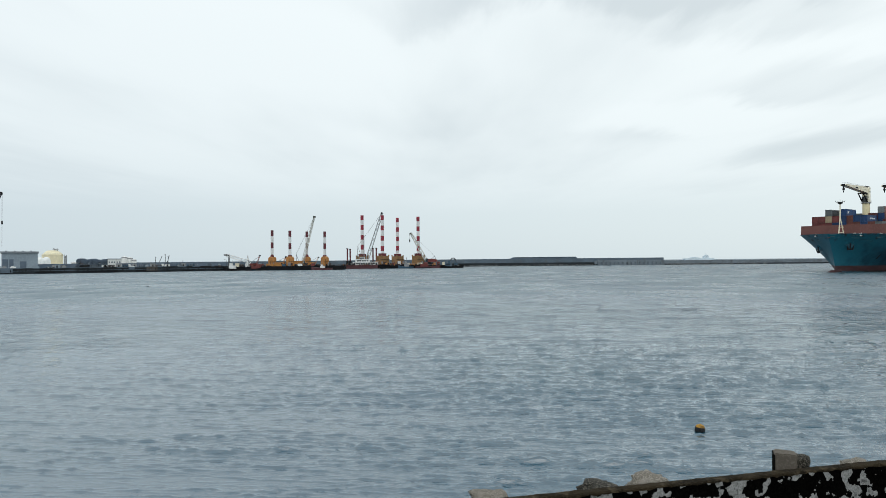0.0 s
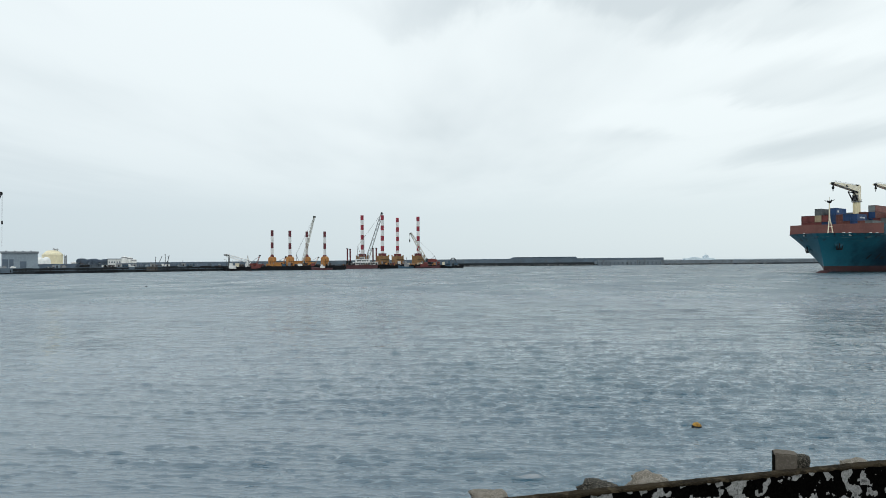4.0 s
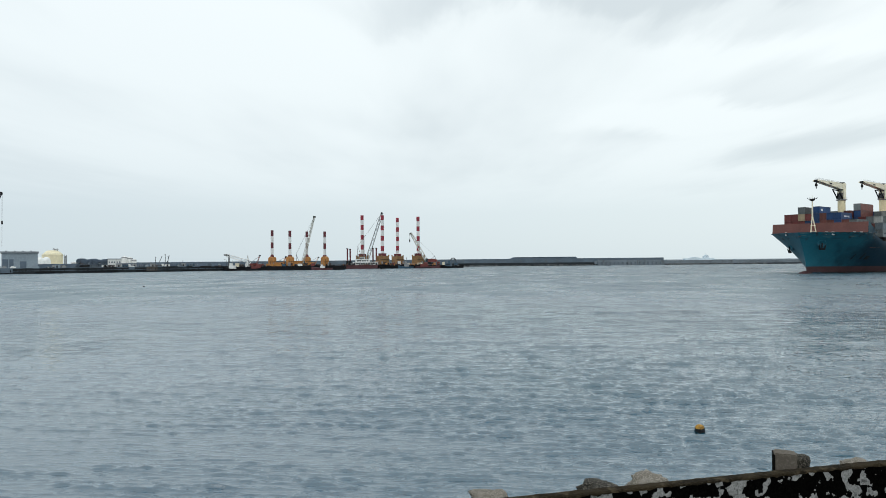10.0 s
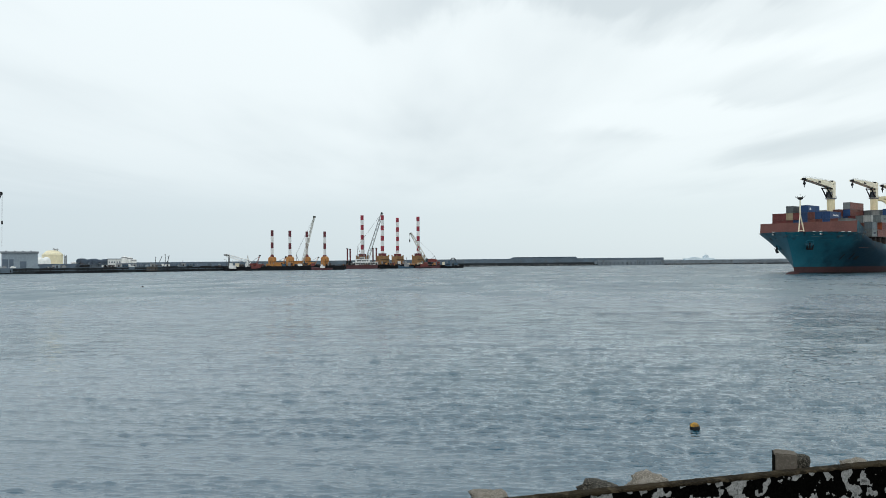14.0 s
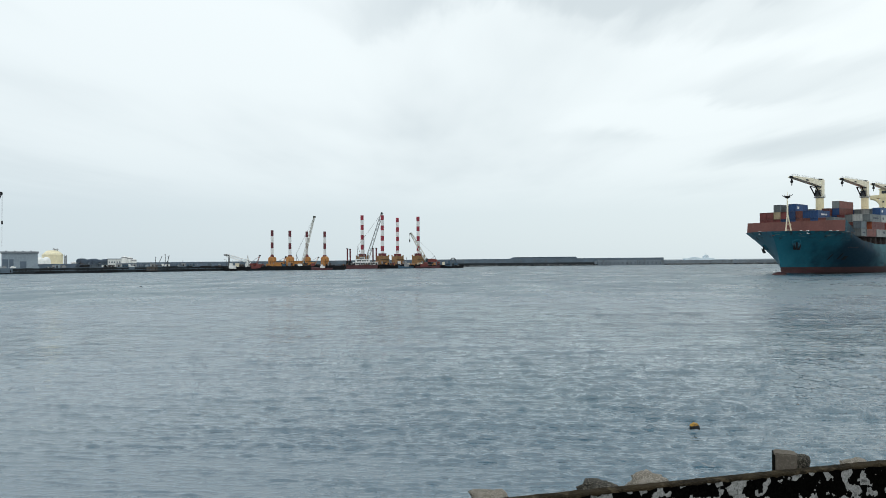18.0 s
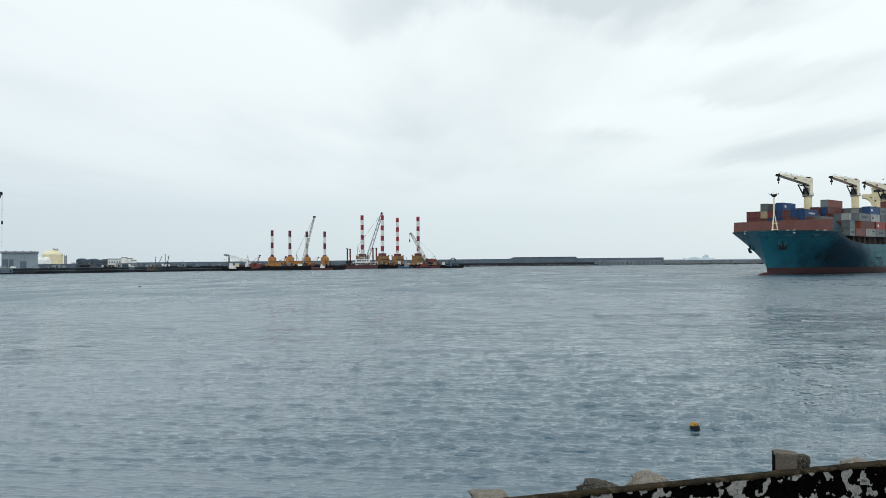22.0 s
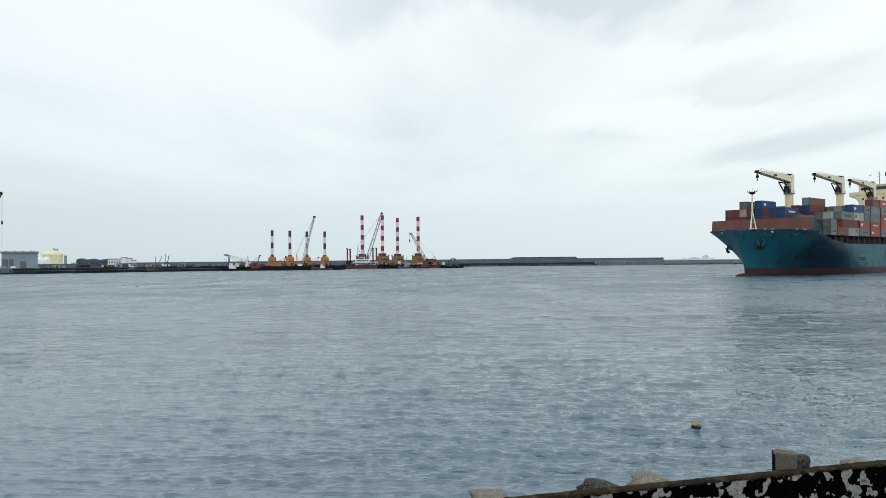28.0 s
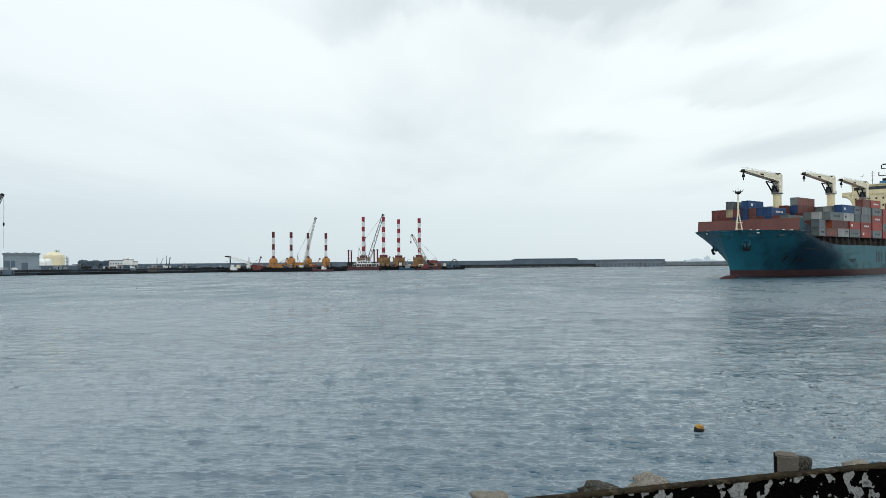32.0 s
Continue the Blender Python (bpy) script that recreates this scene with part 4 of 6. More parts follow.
def container_parts(length, key, style=1):
    """Meshes for one container: corrugated body, corner frame and end door bars."""
    if (length, key, style) in box_mesh:
        return box_mesh[length, key, style]
    mat = M["box_" + key]
    l, w, h = length / 2, BOX_W / 2, BOX_H
    bm = bm_new()
    n = max(8, int(length / 0.55))
    loop = []
    for side in (1, -1):
        rng = range(n * 2 + 1) if side > 0 else range(n * 2, -1, -1)
        for i in rng:
            x = -l + 0.12 + (2 * l - 0.24) * i / (2 * n)
            loop.append((x, side * (w - (0.03 if i % 2 else 0.075))))
    slab(bm, loop, 0.14, h - 0.10)
    me_body = bpy.data.meshes.new("body")
    bm.to_mesh(me_body)
    bm.free()
    me_body.materials.append(mat)
    bm = bm_new()
    for x in (-l, l - 0.14):
        for y in (-w, w - 0.14):
            box(bm, x, y, 0, x + 0.14, y + 0.14, h)
    for y in (-w, w - 0.1):
        box(bm, -l + 0.14, y, 0, l - 0.14, y + 0.1, 0.15)
        box(bm, -l + 0.14, y, h - 0.11, l - 0.14, y + 0.1, h - 0.004)
    for x in (-l, l - 0.1):
        for z in (0, h - 0.12):
            box(bm, x, -w + 0.14, z, x + 0.1, w - 0.14, z + 0.115)
    for y in (-0.75, -0.25, 0.25, 0.75):
        rod(bm, (l - 0.07, y, 0.12), (l - 0.07, y, h - 0.12), 0.035, n=4)
    me_frame = bpy.data.meshes.new("frame")
    bm.to_mesh(me_frame)
    bm.free()
    me_frame.materials.append(mat)
    marks = []
    if style and key in ("silver", "red", "navy", "pale"):
        if style == 1:
            k = length * 0.26
            bars = [(-k + i * k * 0.33, 1.0, -k + i * k * 0.33 + k * (0.2 if i % 2 else 0.24), 1.55) for i in range(6)]
        elif style == 2:
            bars = [(-length * 0.40, 1.5, -length * 0.18, 1.95), (-length * 0.40, 1.15, -length * 0.24, 1.35)]
        else:
            bars = [(length * 0.22, 0.9, length * 0.36, 1.7)]
        for x0, z0, x1, z1 in bars:
            bm = bm_new()
            box(bm, x0, w - 0.03, z0, x1, w + 0.004, z1)
            mark = bpy.data.meshes.new("marking_bar")
            bm.to_mesh(mark)
            bm.free()
            mark.materials.append(M["ink"] if key in ("silver", "pale") else M["white"])
            marks.append(mark)
    box_mesh[length, key, style] = (me_body, me_frame, marks)
    return box_mesh[length, key, style]


WORDS = {"navy": "dark blue", "maroon": "maroon", "brown": "red-brown", "red": "red", "orange": "orange", "silver": "grey", "pale": "pale grey", "tan": "tan", "slate": "dark grey"}
cargo = []


def container(s0, length, y, z, key, end=None):
    """A container whose front stands s0 metres aft of the stem."""
    body, frame_mesh, marks = container_parts(length, key, (1, 0, 2, 1, 3, 1, 0)[len(cargo) % 7])
    c = new("shipping_container", body)
    f = new("corner_frame", frame_mesh)
    f.parent = c
    for mark in marks:
        k = new("marking_bar", mark)
        k.parent = c
    if end:
        one("front_end", M["box_" + end], lambda m: box(m, length / 2, -BOX_W / 2 + 0.05, 0.05, length / 2 + 0.03, BOX_W / 2 - 0.05, BOX_H - 0.05), c, WORDS[end] + " front end panel")
    tagged(c, WORDS[key] + " corrugated steel container stacked on the ship", "container", "containers on the ship")
    cargo.append((c, Vector((-(s0 + length / 2), y, z))))
    return c


def load_cargo():
    rng = random.Random(11)
    T0 = 13.05
    P = 2.62
    any_key = ["navy", "maroon", "brown", "red", "silver", "pale", "slate", "brown", "red", "silver"]
    # outer port row, tier by tier: front, length, colour, colour of the front end
    tiers = [
        [(22.6, 4.6, "silver", None), (27.6, 8.3, "brown", None), (36.2, 8.6, "pale", None), (45.4, 8.6, "silver", None), (54.8, 8.6, "red", None), (64.4, 8.6, "silver", None), (73.8, 8.6, "red", None), (83.2, 8.6, "silver", None), (92.6, 8.6, "red", None)],
        [(22.6, 4.6, "slate", None), (31.8, 12.19, "maroon", "orange"), (45.4, 8.6, "red", None), (54.8, 8.6, "red", None), (64.4, 8.6, "red", None), (73.8, 8.6, "silver", None), (83.2, 8.6, "red", None), (92.6, 8.6, "brown", None)],
        [(30.6, 9.6, "silver", None), (40.6, 8.2, "pale", None), (49.2, 5.2, "slate", None), (54.8, 8.6, "silver", None), (64.4, 8.6, "red", None), (73.8, 8.6, "red", None), (83.2, 8.6, "red", None), (92.6, 8.6, "silver", None)],
        [(39.6, 9.2, "navy", None), (49.2, 5.2, "silver", None), (55.2, 8.0, "silver", "brown"), (64.4, 8.6, "silver", None), (73.8, 8.6, "red", None), (83.2, 8.6, "navy", None), (92.6, 8.6, "red", None)],
        [(56.6, 6.06, "brown", None), (63.2, 8.6, "red", None), (83.2, 8.6, "brown", None)]]
    for i, row in enumerate(tiers):
        for s, l, k, end in row:
            container(s, l, 14.9, T0 + i * P, k, end)
    # forward bay, on the raised coaming
    fwd = {-5: ["maroon", "maroon"], -4: ["maroon", "maroon"], -3: ["maroon", "tan", "silver"], -2: ["navy", "maroon"], -1: ["navy", "navy", "navy"], 0: ["brown", "brown"], 1: ["brown", "navy"], 2: ["navy", "navy"],
           3: ["brown"], 4: ["silver"]}
    for k, keys in fwd.items():
        for i, key in enumerate(keys):
            container(13.4, 9.4, k * 2.5 + (0.25 if k == -1 else 0), 16.85 + i * P, key)
    # bays aft of it
    bays = [(28.6, 12.19, {-6: 3, -5: 3, -4: 3, -3: 3, -2: 4, -1: 4, 1: 4, 2: 5, 3: 3, 4: 3, 5: 3}), (43.6, 12.19, {-6: 4, -5: 4, -4: 4, -3: 4, -2: 4, -1: 4, 0: 4, 1: 4, 2: 4, 3: 4, 4: 4, 5: 4}),
            (56.6, 12.19, {k: 4 for k in range(-6, 6)}), (78.5, 12.19, {k: 4 for k in range(-6, 6)}), (92.0, 12.19, {k: 4 for k in range(-6, 6)})]
    for s, l, rows in bays:
        for k, n in rows.items():
            for i in range(n):
                key = rng.choice(any_key)
                if s < 30 and k == 2:
                    key = "brown" if i > 2 else "navy"
                front = None
                if s < 30 and k in (3, 4, 5):
                    key = ("silver", "brown", ("maroon", "silver", "pale")[k - 3], "navy")[i]
                if s < 30 and k == 2 and i > 2:
                    front = ("navy", "silver")[i - 3]
                if 40 < s < 50 and i == 3 and k in (2, 3, 4, 5):
                    key = ("navy", "silver", "pale", "silver")[k - 2]
                ahead = 2.4 if s < 30 and k == 2 else 0.0
                container(s + ahead, l, k * 2.5, T0 + i * P, key, front)


load_cargo()


# ---------------- bow wave ----------------
def make_wake():
    """Low ridges of water that spread from the stem, and a hump before it."""
    w = new("bow_wave")
    tagged(w, "low bow wave spreading from the ship's stem", "wave", kind="structure")
    for sd in (1, -1):
        bm = bm_new()
        rows = []
        for i in range(60):
            s = -2.5 + i * 1.3
            c = sd * (0.6 + max(0, s + 1) * 0.27)
            amp = 0.55 * math.exp(-max(0, s) / 30) * min(1, (s + 2.6) / 2.5)
            row = []
            for j in range(15):
                q = (j - 7) / 7
                y = c + q * (1.4 + 0.05 * max(0, s))
                z = -0.12 + amp * math.exp(-q * q * 4) * (1 + 0.35 * noise.noise(Vector((s * 0.5, y * 0.8, sd))))
                row.append(bm.verts.new((-s, y, z)))
            rows.append(row)
        for a, b in zip(rows, rows[1:]):
            for j in range(14):
                bm.faces.new((a[j], a[j + 1], b[j + 1], b[j])).smooth = True
        bmesh.ops.recalc_face_normals(bm, faces=bm.faces)
        part("wave_ridge", bm, water.data.materials[0], w)
    return w


wake = make_wake()


# ---------------- far shore ----------------
def make_land():
    a, b = Vector((-560.0, 178.0)), Vector((-60.0, 546.0))
    edge = [(-560, 178), (-60, 546), (-30, 760), (-1400, 760), (-1400, 178)]
    land = one("ground", M["apron"], lambda m: slab(m, edge, -2, 3.15), None)
    tagged(land, "flat concrete port land behind the quay", "quay land", kind="structure")
    d = (b - a).normalized()
    yaw = math.degrees(math.atan2(d.y, d.x))
    ln = (b - a).length
    quay = one("wall_quay", M["wet_concrete"], lambda m: box(m, 0, -1.2, -2, ln, 0.4, 3.3), None)
    quay.matrix_basis = pose(a.x, a.y, 0, 0, 0, yaw)
    tagged(quay, "dark tide-stained concrete quay wall", "quay wall", kind="structure")
    one("kerb", M["concrete"], lambda m: box(m, 0, -1.0, 3.3, ln, -0.4, 3.75), quay, "pale kerb along the quay edge")
    for i in range(60):
        x = 210 + i * 6.9 + (i * 37 % 11) * 0.2
        one("fender", M["black"], lambda m: box(m, x, -1.38, 0.9 + (i * 13 % 5) * 0.1, x + 0.5, -1.2, 2.9), quay)
    for i in range(14):
        x = 230 + i * 29.0
        one("tide_stain", M["barge_dark"], lambda m: box(m, x, -1.26, 0.2, x + 9 + i * 7 % 11, -1.2, 1.0 + (i * 5 % 4) * 0.25), quay)
    one("ledge", M["concrete"], lambda m: box(m, 200, -1.36, 1.75, ln, -1.2, 2.0), quay, "pale worn ledge along the wall")
    # patches of broken kerb and raised slabs
    rng = random.Random(31)
    for i in range(34):
        x = 205 + i * 12.2 + rng.uniform(0, 5)
        w = rng.uniform(2, 8)
        one("edge_slab", M[rng.choice(("wet_concrete", "black", "concrete", "rust_concrete", "wet_concrete"))], lambda m: box(m, x, -1.32, rng.uniform(0.6, 2.4), x + w, -0.2, rng.uniform(3.4, 3.9)), quay)
    # long parapet behind the land
    par = one("wall_parapet", M["concrete"], lambda m: box(m, -342.99, 700, 0, 243.88, 704, 7.25), None)
    tagged(par, "long grey concrete breakwater parapet", "breakwater", kind="structure")
    low = one("wall_low", M["shed_dark"], lambda m: (box(m, -296.09, 462, 2, -220.19, 462.6, 6.2), box(m, -238.30, 500, 2, -171.34, 500.6, 5.6)), None)
    tagged(low, "low grey boundary wall on the port land", "wall", kind="structure")
    # outer breakwater to the right
    ob = one("wall_outer", M["concrete_pale"], lambda m: (box(m, 148.74, 612, -2, 640, 622, 4.2)), None)
    tagged(ob, "low concrete outer breakwater", "breakwater", kind="structure")
    foot = one("wall_foot", M["wet_concrete"], lambda m: (box(m, 8.77, 606, -2, 640, 611.9, 1.1), box(m, 8.77, 640, -2, 155.55, 644, 3.0)), None)
    tagged(foot, "dark tidal foot of the outer breakwater", "breakwater", kind="structure")
    rng = random.Random(17)
    bm = bm_new()
    for i in range(420):
        x = 10 + 300 * rng.random()
        if 146 < x < 213:
            continue
        m = pose(x, 605.4 + rng.uniform(-1.6, 0.4), rng.uniform(0.1, 0.9), rng.uniform(0, 90), rng.uniform(0, 90), rng.uniform(0, 90)) @ Matrix.Diagonal((rng.uniform(0.5, 1.3), rng.uniform(0.4, 0.9), rng.uniform(0.4, 0.8), 1))
        bmesh.ops.create_icosphere(bm, subdivisions=1, radius=1.0, matrix=m)
    rubble = part("rubble", bm, M["rubble"])
    tagged(rubble, "loose dark and pale armour stones at the breakwater's foot", "rubble", kind="stuff")
    pier = thing("caisson_pier", pose(147.88, 604, 0), "concrete caisson pier with upright fender posts", "pier")
    one("deck", M["concrete_pale"], lambda m: box(m, 0, 0, 3.1, 63.64, 5, 4.9), pier)
    for i in range(16):
        one("fender_post", M["concrete_pale"], lambda m: box(m, i * 4.0 + 0.3, 0.2, -2, i * 4.0 + 3.1, 2.0, 3.2), pier)
    one("back_wall", M["concrete"], lambda m: box(m, 0, 0.8, -2, 63.64, 3.2, 3.1), pier)


make_land()


def make_shed():
    z0 = 3.15
    w, d, h = 20.8, 14.0, 10.56
    s = thing("warehouse", pose(-300.15, 430, z0, 0, 0, 32.7), "grey metal-clad port warehouse with a flat overhanging roof", "warehouse")
    one("wall", M["shed"], lambda m: box(m, 0, 0, 0, w, d, h), s)
    one("roof", M["shed_roof"], lambda m: box(m, -0.6, -0.8, h, w + 0.6, d, h + 1.3), s, "darker grey roof edge")
    for x0, x1, z1 in ((0.5, 3.8, 6.5), (4.4, 6.8, 6.5), (10.4, 14.2, 5.0)):
        one("door", M["shed_dark"], lambda m: box(m, x0, -0.15, 0, x1, 0, z1), s, "tall blue-grey roller door")
    for i in range(8):
        one("panel", M["shed"], lambda m: box(m, i * w / 8 + 0.2, -0.08, 6.8, (i + 1) * w / 8 - 0.2, 0, h - 0.3), s)
    for i in range(4):
        one("roof_vent", M["shed_roof"], lambda m: box(m, 2 + i * 4.8, 5, h + 1.3, 3 + i * 4.8, 6, h + 1.9), s)


def make_tanks():
    r, zt = 8.1, 18.3
    zw = 13.98
    t = thing("storage_tank", pose(-342.56, 555, 3.15), "large cream domed gas storage tank", "tank")
    one("shell", M["tank_cream"], lambda m: rod(m, (0, 0, 0), (0, 0, zw - 3.15), r, r, 40), t)
    one("dome", M["tank_cream"], lambda m: turned(m, [(r * 1.02, zw - 3.4), (r * 1.02, zw - 3.0), (r * 0.86, zw - 1.6), (r * 0.55, zt - 3.6), (r * 0.2, zt - 3.2), (0, zt - 3.15)], 40), t, "pale cream dome roof")
    def hand_rail(m):
        turned(m, [(r * 1.03, zw - 2.1), (r * 1.03, zw - 2.0), (r * 1.01, zw - 2.0), (r * 1.01, zw - 2.1), (r * 1.03, zw - 2.1)], 40)
    one("roof_rail", M["grey"], hand_rail, t)
    one("roof_platform", M["grey"], lambda m: (box(m, 0.5, -1, zt - 2.6, 4.6, 1, zt - 2.3), rod(m, (2, 0, zt - 3.8), (2, 0, zt - 2.4), 0.5), rod(m, (4, 0, zt - 4.2), (4, 0, zt - 2.4), 0.3)), t)
    for i in range(4):
        one("vent_pipe", M["grey"], lambda m: rod(m, (0.8 + i * 1.2, 0, zt - 2.3), (0.8 + i * 1.2, 0, zt - 1.5), 0.22, n=6), t)
    p = thing("pipe_tower", pose(-298.4, 500, 3.15), "slim dark pipe tower beside the cream tank", "tower")
    for x, h in ((-0.7, 10.4), (0.1, 9.2), (0.8, 10.0)):
        one("pipe", M["boom_dark"], lambda m: rod(m, (x, 0, 0), (x, 0, h), 0.22, n=8), p)
    for z in (3.0, 6.0, 8.4):
        one("landing", M["grey"], lambda m: box(m, -1.3, -0.8, z, 1.3, 0.8, z + 0.2), p)
    g = thing("lamp_post", pose(-252.6, 440, 3.15, 0, 8, 0), "slim leaning mast beside the dark trees", "mast", "quay masts")
    one("pole", M["boom_dark"], lambda m: rod(m, (0, 0, -0.2), (0, 0, 7.2), 0.2, 0.14, 8), g)
    for x in (69.5, 81.0):
        rr = 3.00
        g = thing("gas_tank", pose(-306.12 if x < 75 else -301.20, 480, 3.15), "white dome-topped gas tank", "tank", "white tanks")
        one("shell", M["tank_white"], lambda m: turned(m, [(rr, 0), (rr, rr * 1.75), (rr * 0.93, rr * 2.15), (rr * 0.72, rr * 2.5), (rr * 0.4, rr * 2.72), (0, rr * 2.8)], 28), g)
        one("ladder", M["grey"], lambda m: rod(m, (0.5, -rr - 0.1, 0), (0.5, -rr - 0.1, rr * 1.7), 0.1, n=4), g)
    for x, rr, h in ((-300.17, 2.6, 3.2), (-259.24, 2.4, 7.2), (-255.10, 2.2, 6.6), (-251.43, 1.8, 5.0)):
        g = thing("storage_tank", pose(x, 515, 3.15), "small white cylindrical storage tank", "tank", "small white tanks")
        one("shell", M["white"], lambda m: turned(m, [(rr, 0), (rr, h), (rr * 0.9, h + 0.7), (rr * 0.6, h + 1.4), (0, h + 1.8)], 20), g)
        one("rail", M["grey"], lambda m: turned(m, [(rr, h), (rr, h + 0.9), (rr - 0.08, h + 0.9), (rr - 0.08, h)], 16), g)


def make_office():
    o = thing("office_building", pose(-239.64, 452, 3.15, 0, 0, 28), "small white flat-roofed port office", "building")
    w, h = 8.9, 6.0
    one("wall", M["white"], lambda m: box(m, 0, 0, 0, w, 6, h), o)
    one("roof", M["shed_roof"], lambda m: box(m, -0.3, -0.3, h, w + 0.3, 6.3, h + 0.5), o)
    for i in range(5):
        for j in range(2):
            one("window", M["shed_dark"], lambda m: box(m, 0.7 + i * 1.65, -0.06, 0.9 + j * 2.5, 1.5 + i * 1.65, 0.0, 1.9 + j * 2.5), o)


def make_trees():
    rng = random.Random(8)
    for x0, wd in ((-260.08, 6.6), (-258.36, 5.0), (-253.56, 7.2), (-251.41, 4.6), (-247.05, 6.6), (-243.39, 5.6)):
        t = thing("tree", pose(x0, 456 + rng.uniform(-1, 1), 3.15), "dense dark evergreen tree on the port land", "tree", "trees on the port land")
        def trunk(m):
            rod(m, (0, 0, 0), (0, 0, 3.2), 0.35, 0.22)
            for i in range(5):
                a = i * 1.26
                rod(m, (0, 0, 2.4), (1.8 * math.cos(a), 1.8 * math.sin(a), 4.6), 0.16, 0.07, 5)
        one("trunk", M["bark"], trunk, t)
        tall = rng.uniform(5.4, 6.6)
        bm = bm_new()
        for i in range(1700):
            p = Vector((rng.gauss(0, 1), rng.gauss(0, 1), rng.gauss(0, 1))).normalized() * rng.uniform(0.75, 1.0)
            p = Vector([math.copysign(abs(k_) ** 0.6, k_) for k_ in p])
            c = Vector((p.x * wd / 2, p.y * 2.6, tall * 0.52 + p.z * tall * 0.48 + 0.12))
            r = rng.uniform(0.28, 0.55)
            q = Euler((rng.uniform(0, 6), rng.uniform(0, 6), rng.uniform(0, 6))).to_matrix()
            vs = [bm.verts.new(c + q @ Vector(o) * r) for o in ((1, 0, 0), (-0.5, 0.9, 0.1), (-0.5, -0.9, -0.1), (0, 0, 0.8))]
            for f in ((0, 1, 2), (0, 1, 3), (1, 2, 3), (2, 0, 3)):
                bm.faces.new([vs[k] for k in f])
        part("crown", bm, M["leaf"], t)


make_shed()
make_tanks()
make_office()
make_trees()


def striped_leg(parent, x, y, top, bands, r, mats, base=0.0):
    """A tubular leg with painted bands from the top down: (length, which paint)."""
    z = top
    leg = None
    for i, (ln, which) in enumerate(bands):
        z1 = max(base, z - ln)
        ob = one("leg_band" if leg else "leg", mats[which], lambda m: rod(m, (x, y, z1), (x, y, z), r, r, 16), leg or parent, ("red", "white")[which] + " painted leg section" if leg is None else "")
        leg = leg or ob
        z = z1
        if z <= base:
            break
    if z > base:
        one("leg_band", mats[0], lambda m: rod(m, (x, y, base), (x, y, z), r, r, 16), leg)


